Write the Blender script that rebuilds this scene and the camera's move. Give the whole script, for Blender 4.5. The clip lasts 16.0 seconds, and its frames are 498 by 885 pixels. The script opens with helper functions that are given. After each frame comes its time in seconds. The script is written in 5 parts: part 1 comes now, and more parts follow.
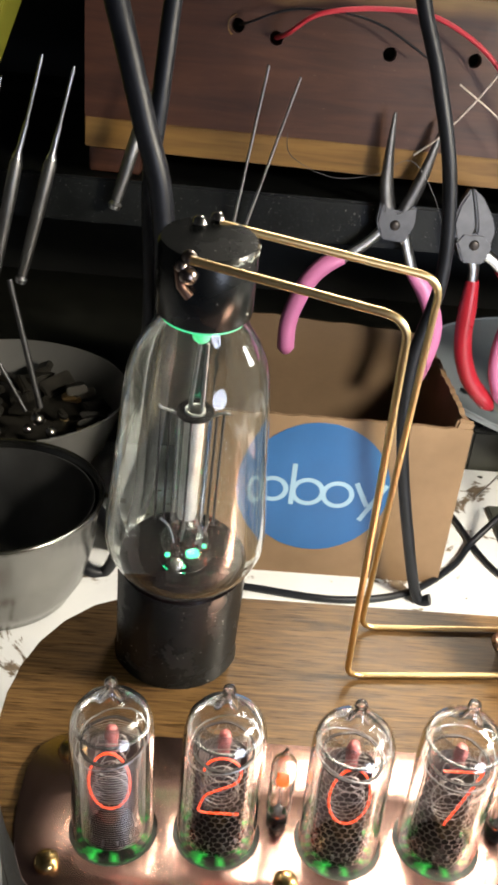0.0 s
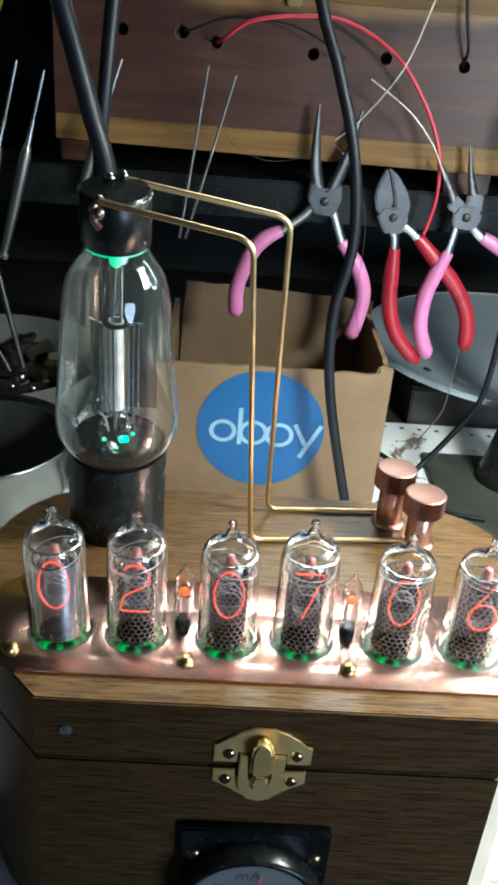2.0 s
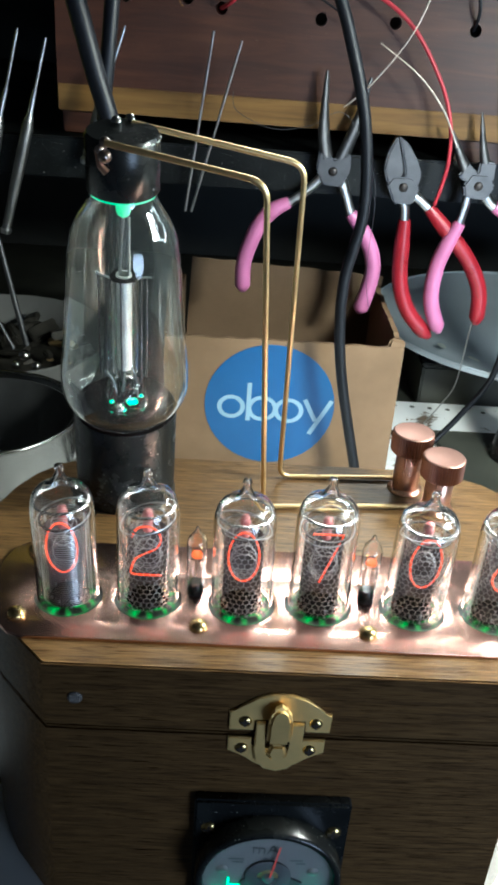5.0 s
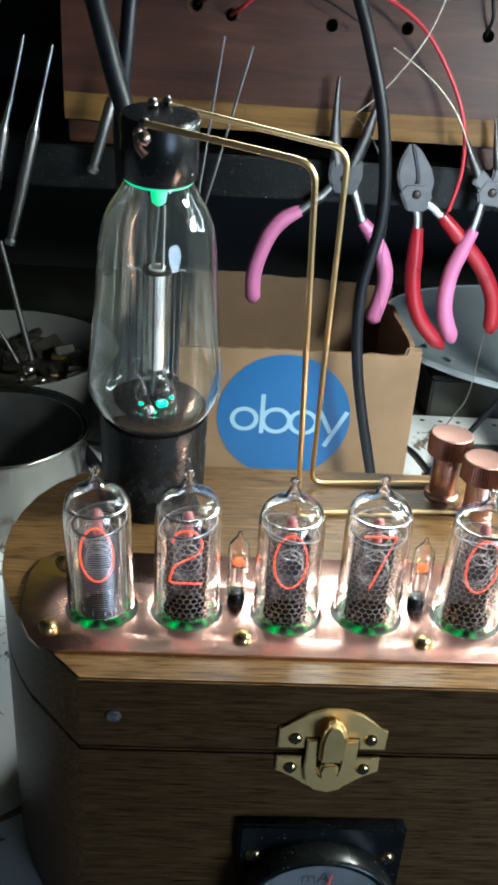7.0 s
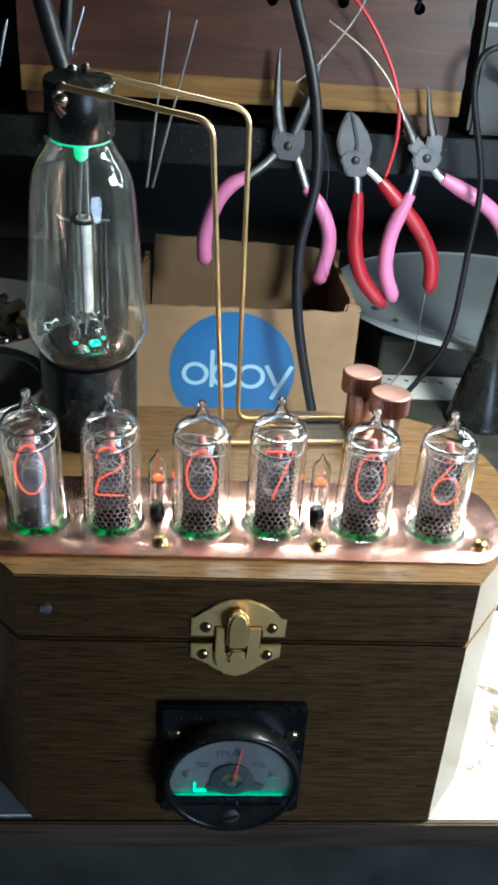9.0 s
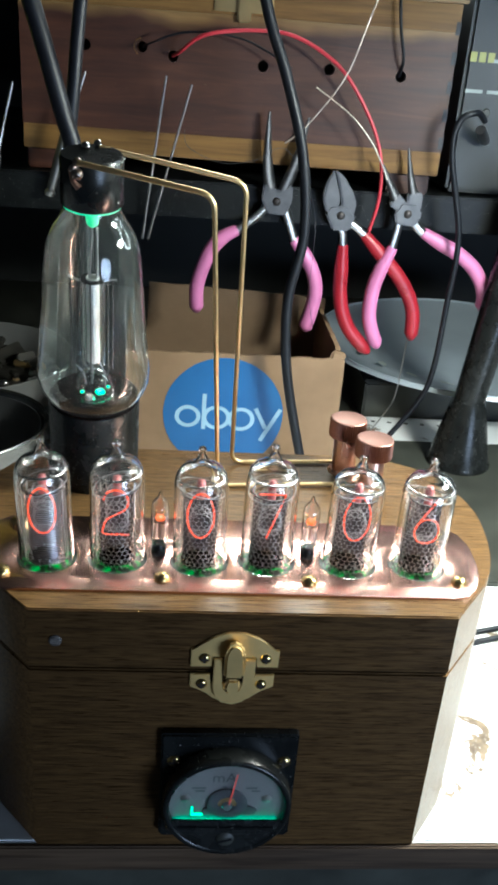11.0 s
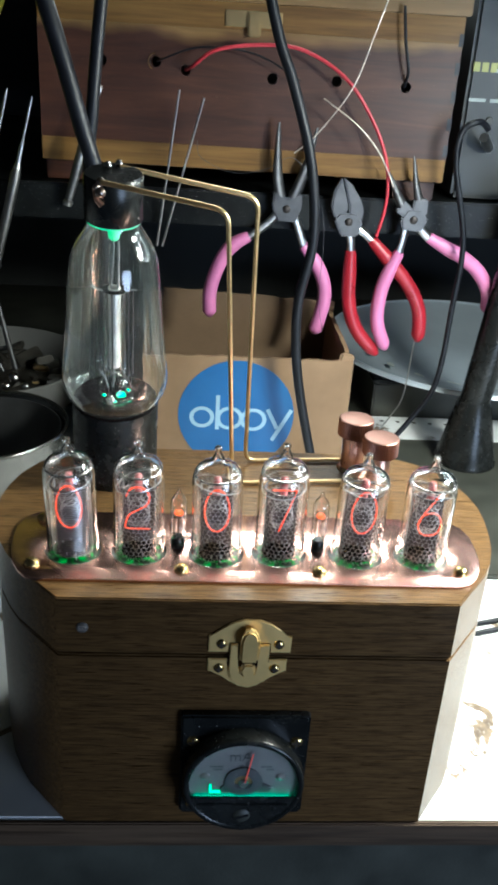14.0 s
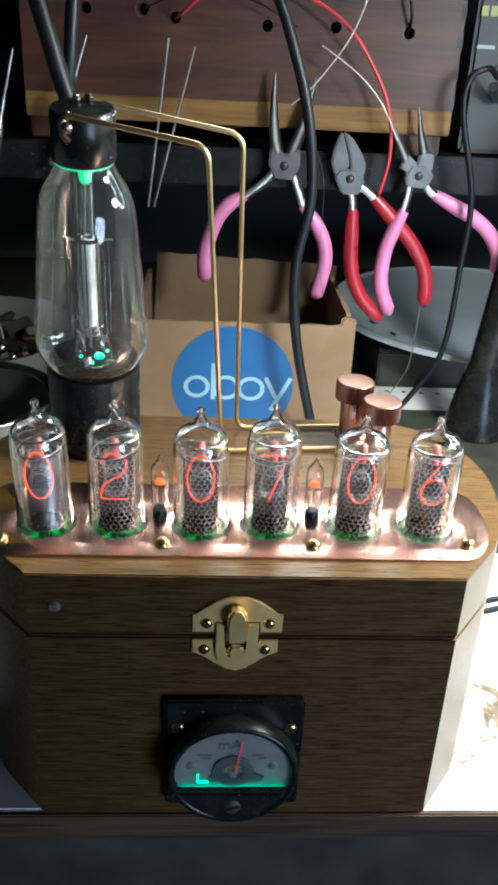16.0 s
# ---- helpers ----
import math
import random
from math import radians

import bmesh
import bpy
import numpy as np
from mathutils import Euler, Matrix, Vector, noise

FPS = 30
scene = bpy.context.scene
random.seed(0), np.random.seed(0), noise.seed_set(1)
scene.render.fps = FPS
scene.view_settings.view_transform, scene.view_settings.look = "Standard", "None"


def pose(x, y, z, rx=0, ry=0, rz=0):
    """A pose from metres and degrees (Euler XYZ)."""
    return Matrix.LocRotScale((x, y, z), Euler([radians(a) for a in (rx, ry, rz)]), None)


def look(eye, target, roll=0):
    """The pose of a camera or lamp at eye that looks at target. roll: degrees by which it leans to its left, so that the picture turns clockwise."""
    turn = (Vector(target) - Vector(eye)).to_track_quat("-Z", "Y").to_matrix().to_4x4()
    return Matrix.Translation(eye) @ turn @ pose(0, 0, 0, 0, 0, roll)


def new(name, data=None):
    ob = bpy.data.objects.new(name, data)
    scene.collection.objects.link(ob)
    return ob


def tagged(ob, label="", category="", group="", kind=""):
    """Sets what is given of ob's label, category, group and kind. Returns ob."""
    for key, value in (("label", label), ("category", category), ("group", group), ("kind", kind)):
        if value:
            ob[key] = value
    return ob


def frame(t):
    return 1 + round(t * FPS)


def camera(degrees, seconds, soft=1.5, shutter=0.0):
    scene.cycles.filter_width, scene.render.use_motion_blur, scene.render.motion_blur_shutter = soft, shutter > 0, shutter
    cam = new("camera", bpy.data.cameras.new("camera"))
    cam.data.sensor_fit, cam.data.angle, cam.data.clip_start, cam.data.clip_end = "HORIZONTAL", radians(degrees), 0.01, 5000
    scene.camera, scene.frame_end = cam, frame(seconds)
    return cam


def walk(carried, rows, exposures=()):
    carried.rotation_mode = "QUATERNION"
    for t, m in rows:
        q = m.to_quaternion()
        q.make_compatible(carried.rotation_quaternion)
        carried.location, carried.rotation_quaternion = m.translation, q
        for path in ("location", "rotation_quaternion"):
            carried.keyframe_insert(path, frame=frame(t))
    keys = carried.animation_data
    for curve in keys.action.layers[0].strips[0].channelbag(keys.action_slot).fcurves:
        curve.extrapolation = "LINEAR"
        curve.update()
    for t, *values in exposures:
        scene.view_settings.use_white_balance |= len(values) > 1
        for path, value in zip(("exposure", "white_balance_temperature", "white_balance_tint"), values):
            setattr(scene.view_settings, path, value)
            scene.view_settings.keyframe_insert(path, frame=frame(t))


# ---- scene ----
cam = camera(32.0, 16.0, soft=3.4)
ROWS = [
    (0, -0.05065, -0.10954, 0.29212, -2.850, -28.332, 5.882),
    (0.5, -0.04113, -0.14312, 0.29602, -3.201, -28.533, 6.210),
    (1, -0.02527, -0.18786, 0.30488, -1.786, -28.235, 5.081),
    (1.5, -0.02035, -0.19646, 0.30387, -2.548, -28.362, 5.015),
    (2, -0.02059, -0.18958, 0.30050, -2.556, -28.230, 4.777),
    (2.5, -0.01981, -0.19268, 0.29994, -2.352, -27.723, 4.374),
    (3, -0.01819, -0.19052, 0.29628, -3.654, -28.236, 4.919),
    (3.5, -0.01885, -0.18937, 0.29392, -2.352, -28.290, 4.116),
    (4, -0.01911, -0.18781, 0.29141, -2.434, -28.317, 4.168),
    (4.5, -0.02170, -0.18821, 0.28925, -2.652, -28.608, 4.372),
    (4.7, -0.02136, -0.18777, 0.28768, -2.249, -28.585, 4.138),
    (6.8, -0.04437, -0.17300, 0.27016, -3.532, -27.096, 4.506),
    (7, -0.03867, -0.17694, 0.26995, -3.266, -26.691, 3.911),
    (7.5, -0.03929, -0.17771, 0.26860, -4.194, -26.811, 5.154),
    (8, -0.02677, -0.18307, 0.26889, -4.105, -25.106, 4.935),
    (8.5, -0.01488, -0.19473, 0.26129, -3.771, -26.927, 3.019),
    (9, -0.01598, -0.21553, 0.27161, -4.143, -27.961, 3.702),
    (9.2, -0.01852, -0.21542, 0.27451, -3.680, -27.356, 3.936),
    (11.3, -0.02311, -0.23726, 0.28561, -5.329, -25.507, 4.447),
    (11.5, -0.02374, -0.23816, 0.28624, -5.245, -26.041, 4.498),
    (12, -0.02391, -0.23727, 0.28548, -3.813, -26.261, 3.521),
    (12.5, -0.02312, -0.24735, 0.28816, -4.060, -25.845, 3.458),
    (13, -0.01978, -0.23860, 0.28208, -4.201, -26.622, 3.750),
    (13.5, -0.02270, -0.23422, 0.28456, -2.523, -26.389, 2.791),
    (14, -0.02443, -0.25234, 0.29260, -4.399, -25.558, 3.699),
    (14.5, -0.02216, -0.24115, 0.28653, -3.622, -26.824, 3.529),
    (15, -0.01995, -0.24251, 0.28717, -4.701, -26.466, 3.659),
    (15.5, -0.01635, -0.22980, 0.27548, -3.657, -26.853, 2.530),
    (16, -0.01425, -0.23090, 0.27564, -3.731, -26.914, 2.923),
]


def eye_pose(x, y, z, yaw, pitch, roll):
    a, b = radians(yaw), radians(pitch)
    ahead = Vector((-math.sin(a) * math.cos(b), math.cos(a) * math.cos(b), math.sin(b)))
    return look((x, y, z), Vector((x, y, z)) + ahead, roll)


walk(cam, [(t, eye_pose(x, y, z, yaw, pitch, roll)) for t, x, y, z, yaw, pitch, roll in ROWS],
     exposures=[(0.0, 0.90, 6900, 10), (0.5, 0.95, 6600, 9), (1.0, 0.72, 5850, 1), (1.5, 0.75, 5550, -3), (16.0, 0.80, 5700, 0)])

# ---- light: a bench lamp to the right, a panel lamp above the shelf, an unseen dim wide cool fill behind the camera ----
CM = 0.01
world = bpy.data.worlds.new("room_dark")
world.use_nodes = True
world.node_tree.nodes["Background"].inputs[0].default_value = (0.5, 0.6, 0.7, 1)
world.node_tree.nodes["Background"].inputs[1].default_value = 0.02
scene.world = world


def area(name, eye, target, size, watts, color):
    data = bpy.data.lights.new(name, "AREA")
    data.shape, data.size, data.energy, data.color = "DISK", size, watts, color
    ob = new(name, data)
    ob.matrix_world = look(Vector(eye) * CM, Vector(target) * CM)
    return ob


LAMP = Vector((24, 4, 29))
area("bench_lamp_light", LAMP, (16, 4, 8), 0.09, 2.5, (1.0, 0.93, 0.80))
# Unseen fill, low to the right, that brightens the front of the case.
area("side_fill_light", (52, -70, 3), (0, 2, 8), 0.4, 2.8, (0.66, 0.76, 1.0))
PANEL_AT = Vector((9, 43, 46))
panel = area("panel_lamp_light", PANEL_AT, (3, 4, 11), 0.14, 0.95, (1.0, 0.95, 0.86))
panel.data.shape, panel.data.size_y = "RECTANGLE", 0.13

# ---- materials ----


def nodes_of(name):
    m = bpy.data.materials.new(name)
    m.use_nodes = True
    return m, m.node_tree, m.node_tree.nodes["Principled BSDF"]


def link(t, a, b):
    t.links.new(a, b)


def coords(t, scale, space="Object", rot=(0, 0, 0)):
    c, mp = t.nodes.new("ShaderNodeTexCoord"), t.nodes.new("ShaderNodeMapping")
    mp.inputs["Scale"].default_value = scale
    mp.inputs["Rotation"].default_value = rot
    link(t, c.outputs[space], mp.inputs["Vector"])
    return mp.outputs["Vector"]


def noisy(t, vec, scale, detail=4, rough=0.55, distort=0.0):
    n = t.nodes.new("ShaderNodeTexNoise")
    n.inputs["Scale"].default_value, n.inputs["Detail"].default_value = scale, detail
    n.inputs["Roughness"].default_value, n.inputs["Distortion"].default_value = rough, distort
    link(t, vec, n.inputs["Vector"])
    return n.outputs["Fac"]


def ramp(t, fac, stops):
    r = t.nodes.new("ShaderNodeValToRGB")
    while len(r.color_ramp.elements) < len(stops):
        r.color_ramp.elements.new(0.5)
    for e, (p, c) in zip(r.color_ramp.elements, stops):
        e.position, e.color = p, (*c, 1) if len(c) == 3 else c
    link(t, fac, r.inputs["Fac"])
    return r.outputs["Color"]


def mixed(t, fac, a, b, mode="MIX"):
    m = t.nodes.new("ShaderNodeMix")
    m.data_type, m.blend_type = "RGBA", mode
    for sock, v in ((m.inputs["Factor"], fac), (m.inputs["A"], a), (m.inputs["B"], b)):
        if isinstance(v, (int, float)):
            sock.default_value = v
        elif isinstance(v, tuple):
            sock.default_value = (*v, 1)
        else:
            link(t, v, sock)
    return m.outputs["Result"]


def bumped(t, bsdf, height, strength, dist=0.0005):
    b = t.nodes.new("ShaderNodeBump")
    b.inputs["Strength"].default_value, b.inputs["Distance"].default_value = strength, dist
    link(t, height, b.inputs["Height"])
    link(t, b.outputs["Normal"], bsdf.inputs["Normal"])


def spread(t, fac, lo, hi):
    m = t.nodes.new("ShaderNodeMapRange")
    m.inputs["To Min"].default_value, m.inputs["To Max"].default_value = lo, hi
    link(t, fac, m.inputs["Value"])
    return m.outputs["Result"]


def plain(name, color, rough=0.5, metal=0.0, vary=0.25, scale=60, bump=0.1, spec=0.5, dust=0.0):
    """Paint, plastic or metal with blotches, fine grain and uneven gloss."""
    m, t, b = nodes_of(name)
    v = coords(t, (1, 1, 1))
    big, fine = noisy(t, v, scale, 5), noisy(t, v, scale * 14, 3)
    dark = tuple(c * (1 - vary) for c in color)
    lite = tuple(min(1, c * (1 + vary * 0.6)) for c in color)
    base = ramp(t, big, [(0.3, dark), (0.7, lite)])
    if dust:
        speck = ramp(t, noisy(t, v, 1000, 2, 0.5), [(0.70 - dust, (0, 0, 0)), (0.74 - dust, (1, 1, 1))])
        base = mixed(t, speck, base, (0.32, 0.31, 0.29))
    link(t, base, b.inputs["Base Color"])
    link(t, spread(t, big, max(0.02, rough - 0.12), rough + 0.12), b.inputs["Roughness"])
    b.inputs["Metallic"].default_value = metal
    b.inputs["Specular IOR Level"].default_value = spec
    bumped(t, b, fine, bump, 0.0003)
    return m


def brushed(name, color, rough, stretch=(6, 300, 300), bump=0.12, smudge=0.5, gloss=1.0):
    """Sheet or drawn metal with fine scratches and smudges."""
    m, t, b = nodes_of(name)
    v = coords(t, stretch)
    lines = noisy(t, v, 6, 3)
    spots = noisy(t, coords(t, (1, 1, 1)), 70, 5, 0.65)
    dark = tuple(c * (1 - smudge) for c in color)
    link(t, ramp(t, spots, [(0.2, dark), (0.75, color)]), b.inputs["Base Color"])
    both = mixed(t, 0.5, lines, spots)
    link(t, spread(t, both, rough - 0.1 * gloss, rough + 0.16 * gloss), b.inputs["Roughness"])
    b.inputs["Metallic"].default_value = 1.0
    bumped(t, b, lines, bump, 0.0002)
    return m


def wood(name, dark, lite, stretch=(9, 130, 130), rough=0.42, pores=0.5, rot=(0, 0, 0), coat=0.15, spec=0.25):
    """Sawn hardwood: long streaks along x, pores, growth bands."""
    m, t, b = nodes_of(name)
    v = coords(t, stretch, rot=rot)
    streak = noisy(t, v, 1.6, 6, 0.62, 0.6)
    fine = noisy(t, coords(t, (stretch[0] * 3, stretch[1] * 4, stretch[2] * 4), rot=rot), 1.0, 3, 0.6)
    band = noisy(t, coords(t, (2.5, 34, 34), rot=rot), 1.0, 2, 0.4, 1.2)
    base = ramp(t, streak, [(0.28, dark), (0.5, tuple((a + c) / 2 for a, c in zip(dark, lite))), (0.72, lite)])
    base = mixed(t, spread(t, band, 0.0, 0.22), base, dark, "MULTIPLY")
    pore = ramp(t, fine, [(0.36, (0.25, 0.2, 0.16)), (0.46, (1, 1, 1))])
    base = mixed(t, pores, base, pore, "MULTIPLY")
    long_pore = noisy(t, coords(t, (stretch[0] * 2.2, stretch[1] * 3.4, stretch[2] * 3.4), rot=rot), 1.0, 4, 0.7)
    base = mixed(t, pores * 0.8, base, ramp(t, long_pore, [(0.40, (0.30, 0.25, 0.2)), (0.52, (1, 1, 1))]), "MULTIPLY")
    link(t, base, b.inputs["Base Color"])
    link(t, spread(t, fine, rough - 0.1, rough + 0.2), b.inputs["Roughness"])
    b.inputs["Coat Weight"].default_value = coat
    b.inputs["Specular IOR Level"].default_value = spec
    b.inputs["Coat Roughness"].default_value = 0.3
    bumped(t, b, fine, 0.25, 0.0004)
    return m


def glass(name, tint=(1, 1, 1), rough=0.0, dust=0.0):
    """Clear glass, with an uneven film if wanted: fine dust plus painted-in haze."""
    m, t, b = nodes_of(name)
    b.inputs["Base Color"].default_value = (*tint, 1)
    b.inputs["Transmission Weight"].default_value = 1.0
    b.inputs["Roughness"].default_value = rough
    b.inputs["IOR"].default_value = 1.48
    if dust:
        film, both = t.nodes.new("ShaderNodeBsdfDiffuse"), t.nodes.new("ShaderNodeMixShader")
        film.inputs["Color"].default_value = (0.62, 0.68, 0.64, 1)
        spots = noisy(t, coords(t, (1, 1, 1)), 55, 6, 0.65)
        link(t, spread(t, spots, dust * 0.4, dust * 1.6), both.inputs["Fac"])
        link(t, b.outputs["BSDF"], both.inputs[1])
        link(t, film.outputs["BSDF"], both.inputs[2])
        link(t, both.outputs["Shader"], t.nodes["Material Output"].inputs["Surface"])
    return m


def glow(name, color, strength, base=(0.02, 0.02, 0.02)):
    m, t, b = nodes_of(name)
    b.inputs["Base Color"].default_value = (*base, 1)
    b.inputs["Emission Color"].default_value = (*color, 1)
    b.inputs["Emission Strength"].default_value = strength
    return m


def silver_film(name, amount):
    """A thin evaporated metal film that lets most light through, in uneven patches."""
    m, t, b = nodes_of(name)
    b.inputs["Metallic"].default_value = 1.0
    b.inputs["Roughness"].default_value = 0.16
    b.inputs["Base Color"].default_value = (0.88, 0.89, 0.90, 1)
    clear, both = t.nodes.new("ShaderNodeBsdfTransparent"), t.nodes.new("ShaderNodeMixShader")
    patch = ramp(t, noisy(t, coords(t, (1, 1, 1)), 120, 3, 0.5), [(0.45, (0, 0, 0)), (0.58, (amount,) * 3)])
    link(t, patch, both.inputs["Fac"])
    link(t, clear.outputs["BSDF"], both.inputs[1])
    link(t, b.outputs["BSDF"], both.inputs[2])
    link(t, both.outputs["Shader"], t.nodes["Material Output"].inputs["Surface"])
    return m


def painted_table():
    m, t, b = nodes_of("worn_white_paint")
    v = coords(t, (1, 1, 1))
    chips = noisy(t, v, 26, 9, 0.72, 0.8)
    grime = noisy(t, v, 9, 6, 0.6)
    fine = noisy(t, v, 900, 2)
    white = ramp(t, grime, [(0.3, (0.66, 0.68, 0.7)), (0.65, (0.82, 0.83, 0.83))])
    bare = ramp(t, noisy(t, v, 160, 4), [(0.3, (0.07, 0.05, 0.035)), (0.7, (0.24, 0.18, 0.12))])
    mask = ramp(t, chips, [(0.395, (1, 1, 1)), (0.42, (0, 0, 0))])
    link(t, mixed(t, mask, white, bare), b.inputs["Base Color"])
    link(t, spread(t, grime, 0.3, 0.6), b.inputs["Roughness"])
    bumped(t, b, mixed(t, 0.3, chips, fine), 0.2, 0.0008)
    return m


def plank_cedar():
    m, t, b = nodes_of("cedar")
    v = coords(t, (5, 60, 60))
    streak = noisy(t, v, 1.8, 6, 0.65, 1.0)
    board = noisy(t, coords(t, (1.2, 14, 14)), 1.4, 3, 0.5, 1.5)
    fine = noisy(t, coords(t, (30, 700, 700)), 1.0, 3)
    base = ramp(t, streak, [(0.25, (0.024, 0.009, 0.006)), (0.5, (0.060, 0.021, 0.011)), (0.75, (0.100, 0.038, 0.019))])
    base = mixed(t, spread(t, board, 0.0, 0.6), base, (0.30, 0.14, 0.10), "MULTIPLY")
    fleck = ramp(t, noisy(t, coords(t, (110, 110, 170)), 4, 3, 0.6), [(0.70, (0, 0, 0)), (0.76, (0.22, 0.22, 0.22))])
    base = mixed(t, fleck, base, (0.30, 0.21, 0.15))
    place = t.nodes.new("ShaderNodeSeparateXYZ")
    link(t, coords(t, (1, 1, 1)), place.inputs[0])
    wave, level = noisy(t, coords(t, (9, 9, 9)), 1.0, 3, 0.55), t.nodes.new("ShaderNodeMath")
    level.operation, level.inputs[1].default_value = "MULTIPLY_ADD", 0.05
    link(t, wave, level.inputs[0])
    link(t, place.outputs["Z"], level.inputs[2])
    sap = ramp(t, level.outputs[0], [(0.119, (0, 0, 0)), (0.124, (1, 1, 1))])
    pale = ramp(t, streak, [(0.3, (0.15, 0.085, 0.028)), (0.7, (0.25, 0.145, 0.05))])
    base = mixed(t, sap, base, pale)
    link(t, base, b.inputs["Base Color"])
    link(t, spread(t, fine, 0.35, 0.6), b.inputs["Roughness"])
    bumped(t, b, fine, 0.15, 0.0003)
    return m


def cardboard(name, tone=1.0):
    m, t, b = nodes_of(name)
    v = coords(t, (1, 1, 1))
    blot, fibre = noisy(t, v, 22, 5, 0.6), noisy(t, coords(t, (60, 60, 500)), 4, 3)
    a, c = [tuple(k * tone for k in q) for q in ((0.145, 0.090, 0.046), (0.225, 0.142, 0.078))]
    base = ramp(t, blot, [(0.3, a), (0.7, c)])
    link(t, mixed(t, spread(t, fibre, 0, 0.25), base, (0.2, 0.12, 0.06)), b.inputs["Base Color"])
    b.inputs["Roughness"].default_value = 0.75
    bumped(t, b, mixed(t, 0.5, fibre, blot), 0.2, 0.0006)
    return m


WALNUT = wood("walnut", (0.058, 0.032, 0.014), (0.182, 0.104, 0.039), (30, 480, 480), 0.27, 0.7, coat=0.0, spec=0.2)
COPPER = brushed("copper_sheet", (0.86, 0.52, 0.43), 0.23, (160, 18, 160), 0.05, 0.25, 0.5)
COPPER_ROD = brushed("copper_turned", (0.76, 0.46, 0.35), 0.26, (200, 200, 12), 0.15, 0.4)
NUT_SIDE = brushed("copper_knurled", (0.36, 0.20, 0.15), 0.36, (200, 200, 12), 0.1, 0.5)
NUT_TOP = brushed("copper_brushed_flat", (0.33, 0.19, 0.155), 0.5, (300, 14, 300), 0.1, 0.3, 0.5)
BRASS = brushed("brass_plated", (0.80, 0.60, 0.26), 0.2, (60, 60, 60), 0.08, 0.3)
LATCH_BRASS = brushed("latch_brass", (1.0, 0.73, 0.31), 0.5, (40, 40, 40), 0.03, 0.2, 0.5)
BRASS_ROD = brushed("brass_rod", (0.70, 0.52, 0.26), 0.34, (3, 3, 3), 0.0, 0.12, 0.2)
STEEL = brushed("steel", (0.55, 0.56, 0.57), 0.28, (200, 200, 20), 0.1, 0.4)
DULL_STEEL = brushed("dull_tool_steel", (0.14, 0.14, 0.145), 0.46, (80, 80, 80), 0.25, 0.5)
HANDLE_STEEL = brushed("ribbed_handle_steel", (0.25, 0.248, 0.24), 0.42, (500, 500, 12), 0.3, 0.4)
BOWL_STEEL = brushed("spun_steel", (0.30, 0.295, 0.275), 0.2, (12, 12, 260), 0.04, 0.25)
PALE_WIRE = plain("tinned_wire", (0.58, 0.50, 0.42), 0.35, 0.8, 0.2, 200)
SOLDER = plain("solder", (0.62, 0.60, 0.57), 0.22, 1.0, 0.2, 300)
DULL_SOLDER = plain("dull_solder", (0.36, 0.29, 0.26), 0.3, 1.0, 0.3, 300)
BLACK = plain("black_plastic", (0.010, 0.011, 0.011), 0.26, 0, 0.4, 90, 0.02, 0.3, -0.012)
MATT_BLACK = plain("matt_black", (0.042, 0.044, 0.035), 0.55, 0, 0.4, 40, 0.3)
CABLE = plain("cable_rubber", (0.006, 0.007, 0.010), 0.42, 0, 0.3, 80, 0.1, 0.3)
SHELF_BLACK = plain("scuffed_black_board", (0.007, 0.008, 0.008), 0.42, 0, 0.7, 30, 0.4, 0.18, 0.02)
WALL = plain("dark_wall_paint", (0.040, 0.043, 0.043), 0.8, 0, 0.3, 8, 0.2)
ROOM = plain("room_wall_paint", (0.08, 0.082, 0.082), 0.8, 0, 0.2, 6, 0.2)
PINK = plain("pink_vinyl_grip", (0.52, 0.165, 0.34), 0.36, 0, 0.12, 50, 0.08)
RED = plain("red_vinyl_grip", (0.31, 0.014, 0.026), 0.32, 0, 0.2, 50, 0.08)
RED_WIRE = plain("red_wire", (0.46, 0.030, 0.048), 0.4, 0, 0.15, 80)
YELLOW = plain("yellow_plastic", (0.26, 0.25, 0.03), 0.5, 0, 0.2, 20)
CERAMIC = plain("white_ceramic", (0.42, 0.48, 0.53), 0.22, 0, 0.1, 12, 0.02)
ENAMEL = plain("white_enamel", (0.12, 0.12, 0.115), 0.35, 0, 0.15, 20, 0.05)
CEDAR = plank_cedar()
SAPWOOD = wood("yellow_sapwood", (0.14, 0.070, 0.020), (0.26, 0.145, 0.042), (6, 90, 90), 0.5, 0.25)
BENCH_WOOD = wood("bench_edge_wood", (0.045, 0.03, 0.02), (0.13, 0.085, 0.05), (5, 100, 100), 0.6, 0.5)
# Second cardboard is the same board darkened, shade put into its colour.
CARD, CARD_SHADED = cardboard("cardboard"), cardboard("cardboard_shaded", 0.6)
PAINT = painted_table()
BLUE = plain("blue_print", (0.014, 0.098, 0.27), 0.45, 0, 0.12, 30, 0.05)
PALE = plain("pale_blue_print", (0.27, 0.42, 0.54), 0.5, 0, 0.12, 40, 0.05)
BULB_GLASS = glass("bulb_glass", (0.96, 0.985, 0.97), 0.0, 0.007)
GLASS, CLEAR = glass("clear_glass", (1, 1, 1), 0.0, 0.002), glass("meter_glass", (0.97, 0.99, 1.0))
FILM = silver_film("getter_film", 0.5)
MICA = plain("mica", (0.008, 0.006, 0.005), 0.25, 0, 0.2, 100, 0.1, 0.12)
MESH = brushed("grid_wire", (0.62, 0.58, 0.54), 0.3, (100, 100, 100), 0.0, 0.2)
GREY_WIRE = plain("unlit_cathode", (0.36, 0.33, 0.30), 0.4, 0.5, 0.2, 100)
DARK_METAL = plain("sooty_metal", (0.045, 0.038, 0.036), 0.45, 0.6, 0.4, 120)
